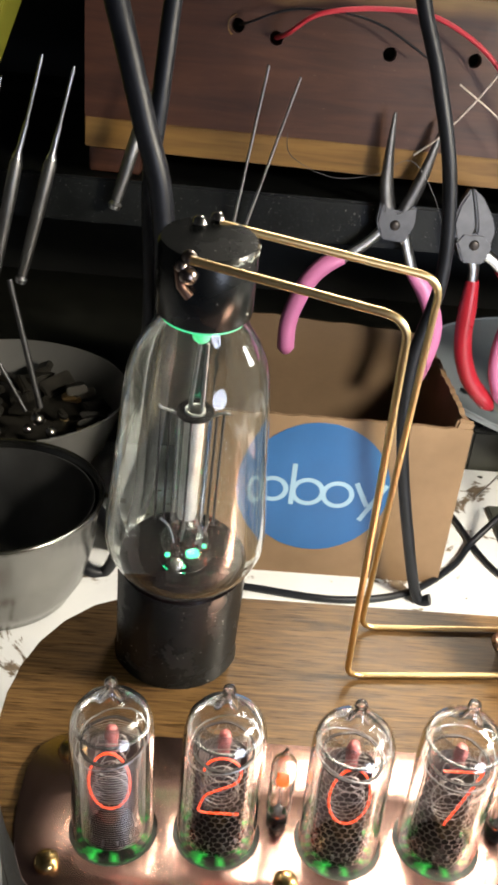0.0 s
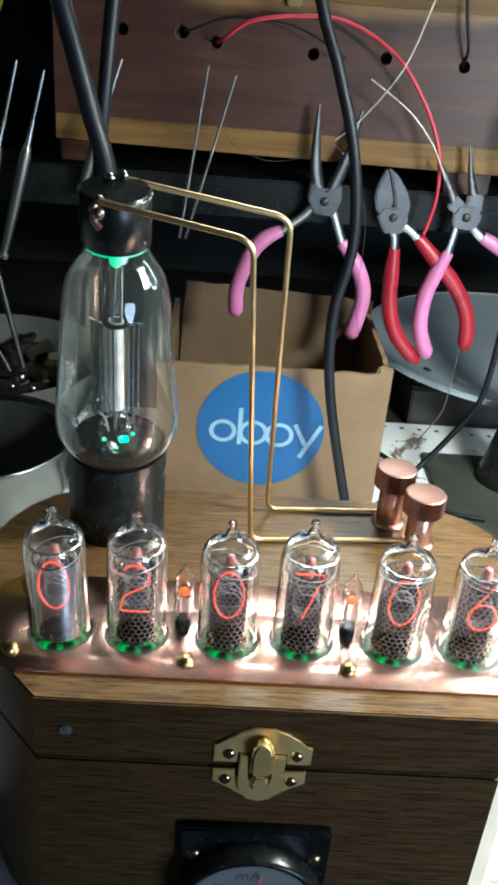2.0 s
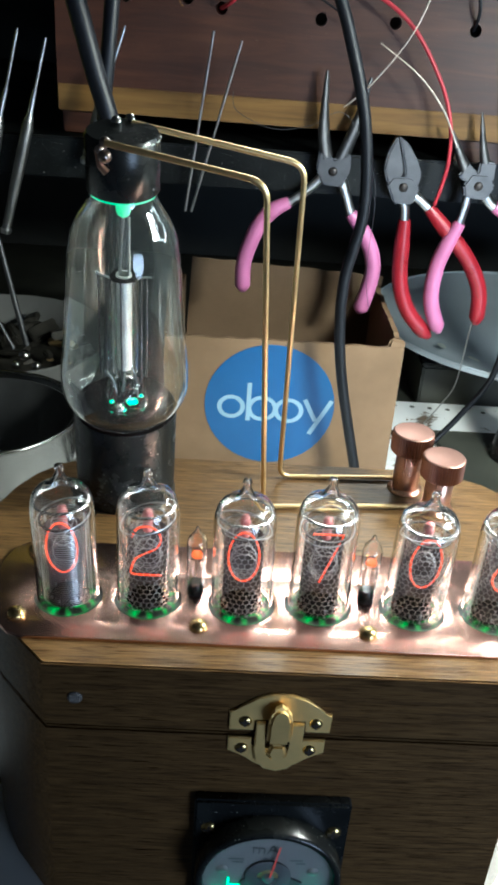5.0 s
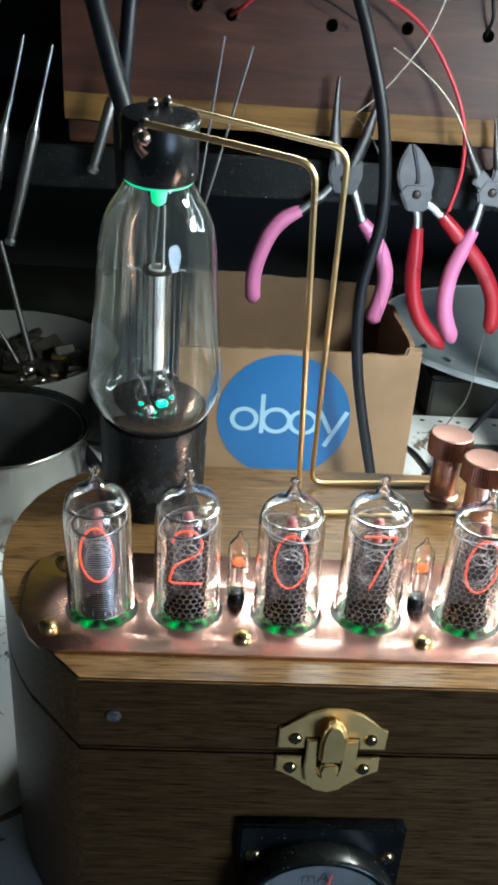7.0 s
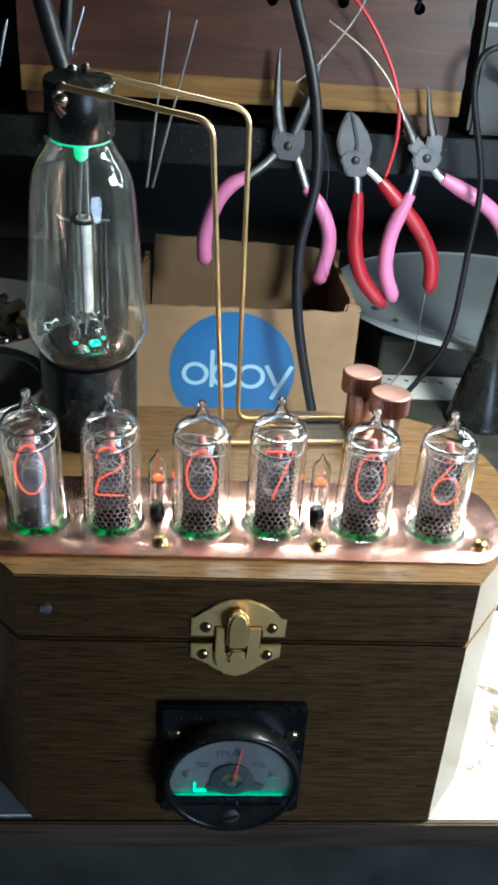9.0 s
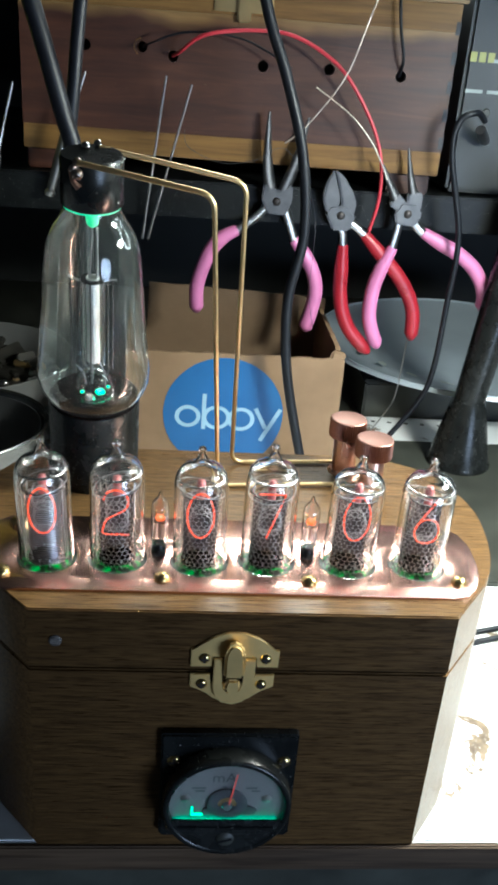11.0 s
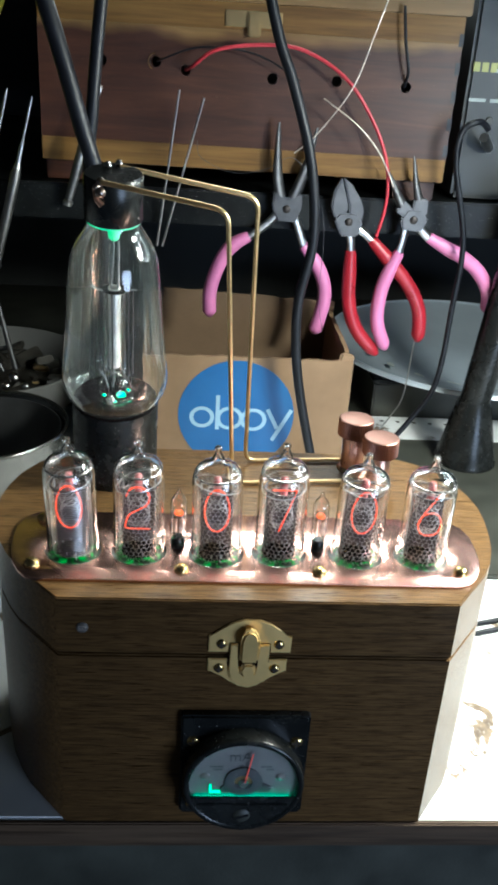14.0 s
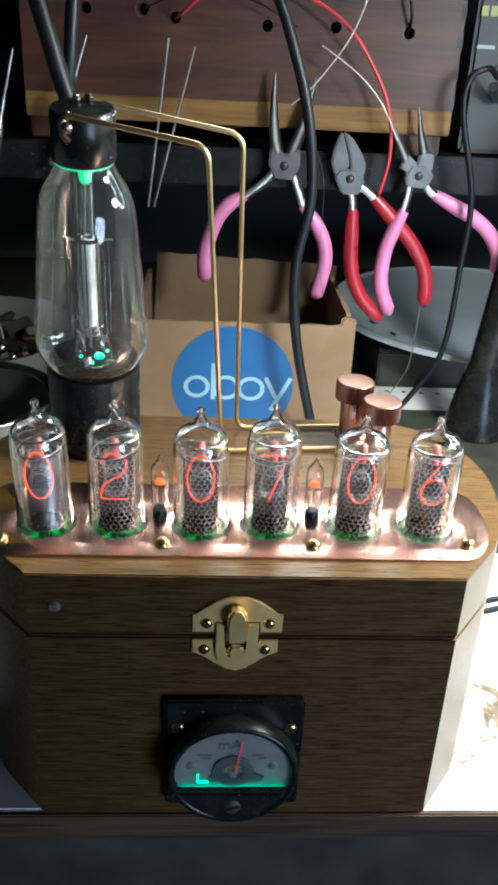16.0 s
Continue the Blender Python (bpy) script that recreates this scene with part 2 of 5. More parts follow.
PIN = plain("grey_pin", (0.075, 0.066, 0.058), 0.5, 0.0, 0.4, 300)
GREY_METAL = plain("grey_anode", (0.50, 0.50, 0.47), 0.38, 0.8, 0.3, 90)
AMBER_PLATE = plain("brown_base_disc", (0.003, 0.002, 0.002), 0.2, 0.0, 0.3, 60, 0.1, 0.06)
DIAL = plain("dial_card", (0.085, 0.083, 0.078), 0.6, 0, 0.08, 60, 0.02)
INK = plain("grey_ink", (0.022, 0.024, 0.026), 0.6, 0, 0.1, 60, 0.0)
NEEDLE = plain("red_needle", (0.55, 0.05, 0.03), 0.5, 0, 0.1, 60, 0.0)
PANEL = plain("dark_blue_panel", (0.012, 0.016, 0.019), 0.5, 0, 0.25, 25)
LETTER = plain("yellow_lettering", (0.34, 0.34, 0.09), 0.5, 0, 0.1, 40)
LETTER_GREY = plain("grey_lettering", (0.30, 0.34, 0.32), 0.5, 0, 0.1, 40)
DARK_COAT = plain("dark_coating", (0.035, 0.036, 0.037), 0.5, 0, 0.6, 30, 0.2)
SCRAP = plain("dark_scrap", (0.035, 0.032, 0.026), 0.5, 0.4, 0.6, 90, 0.4)
JOINT_BLUE = plain("painted_joint", (0.030, 0.033, 0.042), 0.6, 0, 0.6, 160)
DIGIT_GLOW = glow("neon_orange", (1.0, 0.065, 0.012), 1.15)
NEON_GLOW = glow("neon_amber", (1.0, 0.10, 0.004), 1.2)
SHIELD = plain("oxidised_shield", (0.075, 0.052, 0.043), 0.6, 0.1, 0.4, 150)
PINK_GLASS = plain("red_lead_glass", (0.30, 0.09, 0.085), 0.35, 0, 0.2, 80)


def spotty_glow(name, color, strength, scale):
    """Scattered light from a few small lamps under a board."""
    m, t, b = nodes_of(name)
    b.inputs["Base Color"].default_value = (0.008, 0.009, 0.008, 1)
    spots = noisy(t, coords(t, (1, 1, 1), "Generated"), scale, 1, 0.4)
    b.inputs["Emission Color"].default_value = (*color, 1)
    r = ramp(t, spots, [(0.46, (0, 0, 0)), (0.60, (0.25, 0.25, 0.25)), (0.76, (1, 1, 1))])
    mul = t.nodes.new("ShaderNodeMath")
    mul.operation = "MULTIPLY"
    mul.inputs[1].default_value = strength
    link(t, r, mul.inputs[0])
    link(t, mul.outputs[0], b.inputs["Emission Strength"])
    return m


GREEN_LED = spotty_glow("green_led", (0.01, 0.62, 0.07), 0.9, 8)
STRIP_LED = glow("dial_strip", (0.0, 0.50, 0.25), 14.0)
NECK_SPILL = glow("neck_glow", (0.02, 0.5, 0.2), 1.0, (0.1, 0.12, 0.12))
TEAL_LED = glow("teal_led", (0.01, 0.60, 0.24), 2.2)
LIT_STEM = glow("lit_stem", (0.02, 0.6, 0.18), 0.7, (0.1, 0.2, 0.15))
LAMP_GLOW = glow("lamp_tube", (0.92, 0.97, 1.0), 12.0)

# ---- mesh helpers, all in centimetres ----


def finish(mesh, smooth):
    if smooth:
        for p in mesh.polygons:
            p.use_smooth = True
        mesh.set_sharp_from_angle(angle=radians(smooth))


def thing(name, loc, label, category, group="", kind=""):
    ob = new(name)
    ob.empty_display_size = 0.01
    ob.location = Vector(loc) * CM
    return tagged(ob, label, category, group, kind)


def part(name, bm, material, parent=None, label="", smooth=50, at=None, fixed=True):
    """Links a bmesh (or a mesh in metres) as one mesh object under its parent."""
    if isinstance(bm, bpy.types.Mesh):
        mesh = bm
    else:
        bmesh.ops.scale(bm, vec=(CM, CM, CM), verts=bm.verts)
        if fixed:
            bmesh.ops.recalc_face_normals(bm, faces=bm.faces)
        mesh = bpy.data.meshes.new(name)
        bm.to_mesh(mesh)
        bm.free()
        finish(mesh, smooth)
    if not mesh.materials:
        mesh.materials.append(material)
    ob = new(name, mesh)
    if parent:
        ob.parent = parent
    if at is not None:
        ob.location = Vector(at) * CM
    if label:
        ob["label"] = label
    return ob


def block(x0, x1, y0, y1, z0, z1, bev=0.0, seg=2):
    bm = bmesh.new()
    bmesh.ops.create_cube(bm, size=1)
    for v in bm.verts:
        v.co = Vector((x0 + (v.co.x + 0.5) * (x1 - x0), y0 + (v.co.y + 0.5) * (y1 - y0), z0 + (v.co.z + 0.5) * (z1 - z0)))
    if bev:
        bmesh.ops.bevel(bm, geom=bm.edges[:], offset=bev, segments=seg, affect="EDGES", clamp_overlap=True)
    return bm


def lathe(profile, n=32, close=False, ripple=0.0):
    """Turns (radius, height) pairs about z. ripple: knurling depth on every second column."""
    bm = bmesh.new()
    rings = []
    for r, z in profile:
        if r <= 1e-6:
            rings.append([bm.verts.new((0, 0, z))])
        else:
            rings.append([bm.verts.new(((r - ripple * (k % 2)) * math.cos(2 * math.pi * k / n), (r - ripple * (k % 2)) * math.sin(2 * math.pi * k / n), z)) for k in range(n)])
    for a, b in zip(rings, rings[1:] + ([rings[0]] if close else [])):
        for k in range(n):
            j = (k + 1) % n
            if len(a) == 1 and len(b) == 1:
                continue
            if len(a) == 1:
                bm.faces.new((a[0], b[k], b[j]))
            elif len(b) == 1:
                bm.faces.new((a[k], a[j], b[0]))
            else:
                bm.faces.new((a[k], a[j], b[j], b[k]))
    return bm


def shell(profile, wall, n=40):
    """A turned vessel with a wall of that thickness; the profile is its outside, from one end to the other."""
    pts = [Vector(p) for p in profile]
    inner = []
    for i, p in enumerate(pts):
        d = (pts[min(i + 1, len(pts) - 1)] - pts[max(i - 1, 0)]).normalized()
        inner.append((max(0.0, p.x - d.y * wall) if p.x > 1e-6 else 0.0, p.y + d.x * wall if p.x > 1e-6 else p.y - wall))
    return lathe([tuple(p) for p in pts] + inner[::-1], n, close=pts[0].x > 1e-6)


def smooth_path(points, steps=8):
    p = [Vector(q) for q in points]
    out = []
    for i in range(len(p) - 1):
        a, b, c, d = p[max(i - 1, 0)], p[i], p[i + 1], p[min(i + 2, len(p) - 1)]
        for s in range(steps):
            t = s / steps
            out.append(0.5 * (2 * b + (c - a) * t + (2 * a - 5 * b + 4 * c - d) * t * t + (3 * b - a - 3 * c + d) * t ** 3))
    return out + [p[-1]]


def sweep(points, r, n=8, loop=False, flat=1.0):
    """A tube along points; r is a radius or one for each point."""
    bm = bmesh.new()
    p = [Vector(q) for q in points]
    count = len(p)
    up, rings = None, []
    for i in range(count):
        nxt, prv = (p[(i + 1) % count], p[i - 1]) if loop else (p[min(i + 1, count - 1)], p[max(i - 1, 0)])
        d = (nxt - prv).normalized()
        if up is None:
            up = d.orthogonal().normalized()
        up = (up - d * up.dot(d)).normalized()
        side = d.cross(up)
        rad = float(r[i]) if isinstance(r, (list, tuple)) else r
        rings.append([bm.verts.new(p[i] + rad * (math.cos(2 * math.pi * k / n) * up + flat * math.sin(2 * math.pi * k / n) * side)) for k in range(n)])
    for a, b in zip(rings, rings[1:] + ([rings[0]] if loop else [])):
        for k in range(n):
            bm.faces.new((a[k], a[(k + 1) % n], b[(k + 1) % n], b[k]))
    if not loop:
        bm.faces.new(rings[0][::-1])
        bm.faces.new(rings[-1])
    return bm


def bent(points, radius, steps=6):
    """A polyline with its corners rounded."""
    p = [Vector(q) for q in points]
    out = [p[0]]
    for a, b, c in zip(p, p[1:], p[2:]):
        u, v = (a - b), (c - b)
        k = min(radius, u.length / 2, v.length / 2)
        s, e = b + u.normalized() * k, b + v.normalized() * k
        for i in range(steps + 1):
            t = i / steps
            out.append(s * (1 - t) ** 2 + 2 * b * t * (1 - t) + e * t * t)
    return out + [p[-1]]


def prism(outline, z0, z1, bev=0.0, seg=2):
    bm = bmesh.new()
    low = [bm.verts.new((x, y, z0)) for x, y in outline]
    high = [bm.verts.new((x, y, z1)) for x, y in outline]
    n = len(outline)
    for k in range(n):
        bm.faces.new((low[k], low[(k + 1) % n], high[(k + 1) % n], high[k]))
    bm.faces.new(low[::-1])
    top = bm.faces.new(high)
    if bev:
        bmesh.ops.bevel(bm, geom=top.edges[:], offset=bev, segments=seg, affect="EDGES")
    return bm


def holed(outer, holes, depth, bev=0.0):
    """A sheet with an outline and round holes (x, y, r), lying on z = 0, as a mesh in metres."""
    c = bpy.data.curves.new("sheet", "CURVE")
    c.dimensions, c.fill_mode = "2D", "BOTH"
    c.extrude, c.bevel_depth, c.bevel_resolution = (depth / 2 - bev) * CM, bev * CM, 1
    loops = [outer] + [[(x + r * math.cos(-a * math.pi / 18), y + r * math.sin(-a * math.pi / 18)) for a in range(36)] for x, y, r in holes]
    for pts in loops:
        s = c.splines.new("POLY")
        s.points.add(len(pts) - 1)
        for q, (x, y) in zip(s.points, pts):
            q.co = (x * CM, y * CM, depth / 2 * CM, 1)
        s.use_cyclic_u = True
    ob = bpy.data.objects.new("sheet", c)
    scene.collection.objects.link(ob)
    mesh = bpy.data.meshes.new_from_object(ob.evaluated_get(bpy.context.evaluated_depsgraph_get()))
    bpy.data.objects.remove(ob)
    bm = bmesh.new()
    bm.from_mesh(mesh)
    bmesh.ops.remove_doubles(bm, verts=bm.verts, dist=1e-5)
    bm.to_mesh(mesh)
    bm.free()
    finish(mesh, 30)
    return mesh


def turned(bm, m):
    bmesh.ops.transform(bm, matrix=m, verts=bm.verts)
    return bm


def facing(bm):
    """Stands a flat shape up so that its top looks along -y and its y becomes z."""
    return turned(bm, pose(0, 0, 0, 90, 0, 0))


def joined(*parts_of):
    out = bmesh.new()
    for b in parts_of:
        m = bpy.data.meshes.new("tmp")
        b.to_mesh(m)
        b.free()
        out.from_mesh(m)
        bpy.data.meshes.remove(m)
    return out


def slab(outline, half, bev=0.1):
    """A forged flat piece standing in the xz plane."""
    bm = facing(prism(outline, -half, half))
    bmesh.ops.bevel(bm, geom=bm.edges[:], offset=bev, segments=2, affect="EDGES", clamp_overlap=True)
    return bm


def disc_points(cx, cy, r, n=48):
    return [(cx + r * math.cos(2 * math.pi * k / n), cy + r * math.sin(2 * math.pi * k / n)) for k in range(n)]


def wire(name, points, r, material, label, category="wire", steps=8, n=12):
    return tagged(part(name, sweep(smooth_path(points, steps), r, n), material), label, category)

TOP = 10.93      # wooden top of the clock
PLATE = 11.05    # top of the copper plate

# ---- setting ----
bench = tagged(part("table", block(-70, 70, 0.12, 41.8, -1.3, 0, 0.08), PAINT), "worn white painted bench top with chipped front edge", "bench", kind="structure")
edge = tagged(part("trim", block(-70, 70, -0.12, 0.12, -1.35, -0.06, 0.06), BENCH_WOOD), "dark bare wooden bench edge strip", "trim", kind="structure")
# Matt black puts the shade behind the bench into the colour.
tagged(part("bench_back", block(-70, 70, 41.9, 79, -1.6, -0.5, 0.05), MATT_BLACK), "surface behind the bench, coloured black as if shadowed", "bench", kind="structure")
tagged(part("floor", block(-90, 90, -90, 90, -78, -75), WALL), "dark floor below the bench", "floor", kind="structure")
tagged(part("bench_front", block(-70, 70, 2, 4, -75, -1.4), MATT_BLACK), "black panel under the bench", "bench", kind="structure")
tagged(part("wall_north", block(-90, 90, 79.2, 84, -75, 165), WALL), "dark painted wall behind the bench", "wall", kind="structure")
tagged(part("wall_south", block(-90, 90, -94, -90, -75, 165), ROOM), "plain grey wall", "wall", kind="structure")
tagged(part("wall_west", block(-94, -90, -94, 84, -75, 165), ROOM), "plain grey wall", "wall", kind="structure")
tagged(part("wall_east", block(90, 94, -94, 84, -75, 165), ROOM), "plain grey wall", "wall", kind="structure")
tagged(part("ceiling", block(-94, 94, -94, 84, 165, 169), ROOM), "plain grey ceiling", "ceiling", kind="structure")

shelf = thing("shelf", (0, 36.2, 16.9), "scuffed black wooden shelf over the bench", "shelf", kind="structure")
part("board", block(-75, 75, 0.4, 42.8, 0.0, 1.9, 0.06), SHELF_BLACK, shelf)
part("lip", block(-75, 75, -0.3, 0.38, -0.3, 2.1, 0.12), SHELF_BLACK, shelf, "chipped dusty black front lip")

# ---- wooden clock case ----
HALF = [(7.22, 0), (8.85, 1.95), (9.3, 2.75), (9.7, 3.7), (10.0, 4.8), (10.17, 6.0), (10.2, 7.1), (10.08, 8.2), (9.75, 9.3), (9.2, 10.3), (8.4, 11.15), (7.3, 11.75), (5.8, 12.05)]
OUTLINE = [(x + 0.3 * max(0.0, 1 - y / 5), y) for x, y in HALF + [(-x, y) for x, y in HALF[::-1]]]  # the front sits a little off centre


def inset(k):
    return [(x * (1 - k / 9.0), 6 + (y - 6) * (1 - k / 6.0)) for x, y in OUTLINE]


case = thing("clock_case", (0, 0, 0), "dark walnut clock case with cut corners standing on the bench", "clock")
SEAM = 8.5
part("body", prism(OUTLINE, 0.0, SEAM - 0.06, 0.07), WALNUT, case, "walnut lower body with horizontal grain")
part("liner", prism(inset(0.18), SEAM - 0.3, SEAM + 0.3), MATT_BLACK, case, "dark gap under the lid")
part("lid", prism(OUTLINE, SEAM + 0.06, TOP, 0.05, 2), WALNUT, case, "walnut lid with a golden lit top")
eye = part("light_sensor", facing(lathe([(0, 0.05), (0.2, 0.05), (0.22, 0.03), (0.22, -0.3)], 20)), PIN, case, "small round grey light sensor", at=(-6.02, 0, PLATE - 1.39))
zig = [(-0.13 + 0.052 * (k // 2), 0.10 * (1 if (k + 1) // 2 % 2 else -1), 0.06) for k in range(12)]
part("sensor_track", facing(sweep(zig, 0.012, 5)), GREY_WIRE, eye, "pale serpentine track")

# ---- copper plate with its holes and screws ----
TUBES = [(-6.66, 2.9, 4.82, "0"), (-4.2, 2.95, 4.78, "2"), (-1.28, 2.88, 4.66, "0"), (1.14, 3.0, 4.78, "7"), (4.12, 2.98, 4.5, "0"), (6.68, 2.95, 4.5, "6")]
NEONS = [(-2.74, 3.32), (2.68, 3.34)]
P_HALF = [(7.7, 0.98), (8.15, 1.12), (8.5, 1.5), (8.8, 2.1), (8.98, 2.8), (9.05, 3.6), (9.05, 4.5), (8.85, 5.2), (8.45, 5.6), (8.0, 5.75)]
plate_outline = P_HALF + [(-x, y) for x, y in P_HALF[::-1]]
copper = thing("copper_plate", (0, 0, TOP), "scratched polished copper mounting plate screwed to the clock lid", "plate")
part("sheet", holed(plate_outline, [(x, y, 1.06) for x, y, *_ in TUBES], 0.115, 0.015), COPPER, copper)
SCREWS = [(-8.04, 1.88), (-2.575, 1.70), (2.575, 1.70), (8.0, 1.88), (-8.1, 5.1), (8.1, 5.05)]
for x, y in SCREWS:
    s = part("screw", lathe([(0.0, 0.24), (0.12, 0.235), (0.22, 0.19), (0.28, 0.10), (0.29, 0.0)], 20), BRASS, copper, "domed brass screw head", at=(x, y, 0.115))

# glowing board beneath the tube holes
for x, y, *_ in TUBES:
    part("led_ring", lathe([(0.3, 0), (0.93, 0), (0.93, 0.02), (0.3, 0.02)], 28, close=True), GREEN_LED, copper, "dim green backlight under the tube", at=(x, y, 0.012))
    # Black disc covers the lit wood, painting the hole's shade.
    part("shade_disc", lathe([(0, 0.0), (1.05, 0.0), (1.05, 0.006), (0, 0.006)], 28), MATT_BLACK, copper, "black disc painting the shade round the tube", at=(x, y, 0.003))

# ---- nixie tubes ----
DIGITS = {
    "0": [[(0.5 + 0.46 * math.cos(a * math.pi / 12), 0.5 + 0.5 * math.sin(a * math.pi / 12)) for a in range(25)]],
    "1": [[(0.5, 0.0), (0.5, 1.0)]],
    "2": [[(0.08, 0.78), (0.2, 0.94), (0.5, 1.0), (0.8, 0.93), (0.92, 0.76), (0.82, 0.58), (0.5, 0.46), (0.18, 0.34), (0.06, 0.16), (0.06, 0.02), (0.5, 0.0), (0.95, 0.0)]],
    "3": [[(0.1, 0.98), (0.9, 0.98), (0.5, 0.6), (0.85, 0.48), (0.95, 0.26), (0.75, 0.05), (0.4, 0.0), (0.08, 0.12)]],
    "5": [[(0.9, 1.0), (0.2, 1.0), (0.14, 0.58), (0.5, 0.64), (0.85, 0.52), (0.95, 0.3), (0.8, 0.08), (0.5, 0.0), (0.1, 0.08)]],
    "6": [[(0.72, 1.0), (0.45, 0.75), (0.2, 0.5), (0.06, 0.28), (0.2, 0.06), (0.5, 0.0), (0.82, 0.07), (0.94, 0.28), (0.8, 0.5), (0.5, 0.56), (0.2, 0.48), (0.08, 0.3)]],
    "7": [[(0.04, 1.0), (0.95, 1.0), (0.7, 0.55), (0.38, 0.0)]],
    "8": [[(0.5 + 0.4 * math.cos(a * math.pi / 8), 0.75 + 0.25 * math.sin(a * math.pi / 8)) for a in range(17)], [(0.5 + 0.46 * math.cos(a * math.pi / 8), 0.25 + 0.25 * math.sin(a * math.pi / 8)) for a in range(17)]],
}


def digit(ch, r, y, w=0.98, h=1.74, z=1.36):
    meshes = []
    for line in DIGITS[ch]:
        pts = [(-w / 2 + a * w, y, z + b * h) for a, b in line]
        meshes.append(sweep(pts if ch in "17" else smooth_path(pts, 3), r, 6))
    return joined(*meshes)


def honeycomb(width, z0, z1, cell, wire_w, bow):
    """Ribbon hexagons on a gently bowed sheet."""
    bm = bmesh.new()
    row, z = 0, z0
    while z <= z1:
        x = -width / 2 + (cell * 0.866 if row % 2 else 0)
        while x <= width / 2:
            ring = []
            for rad in (cell, cell - wire_w):
                ring.append([])
                for k in range(6):
                    a = math.pi / 6 + k * math.pi / 3
                    px, pz = x + rad * math.cos(a), z + rad * math.sin(a)
                    ring[-1].append(bm.verts.new((px, bow * (px / (width / 2)) ** 2, pz)))
            for k in range(6):
                j = (k + 1) % 6
                bm.faces.new((ring[0][k], ring[0][j], ring[1][j], ring[1][k]))
            x += cell * 1.732
        z += cell * 1.5
        row += 1
    return bm


def wrapped(bm, rx, ry, spread_deg, width):
    """Bends a flat sheet round an upright oval, its middle facing -y."""
    for v in bm.verts:
        a = math.radians(-90 + v.co.x / width * spread_deg)
        v.co = Vector((rx * math.cos(a), ry * math.sin(a), v.co.z))
    return bm


def grid_mesh(kind):
    """The anode mesh of a tube: a tall cylinder of honeycomb, or of fine level wires."""
    if kind == "honeycomb":
        bm = wrapped(honeycomb(4.6, 0.2, 2.98, 0.112, 0.009, 0.0), 0.75, 0.68, 350, 4.6)
    else:
        bm = joined(*[sweep([(0.75 * math.cos(q * math.pi / 16), 0.68 * math.sin(q * math.pi / 16), 0.2 + 0.075 * k) for q in range(32)], 0.007, 4, loop=True) for k in range(38)])
    ob = part("grid_pattern", bm, MESH, smooth=0, fixed=False)
    mesh = ob.data
    bpy.data.objects.remove(ob)
    return mesh


GRIDS = {k: grid_mesh(k) for k in ("honeycomb", "wires")}


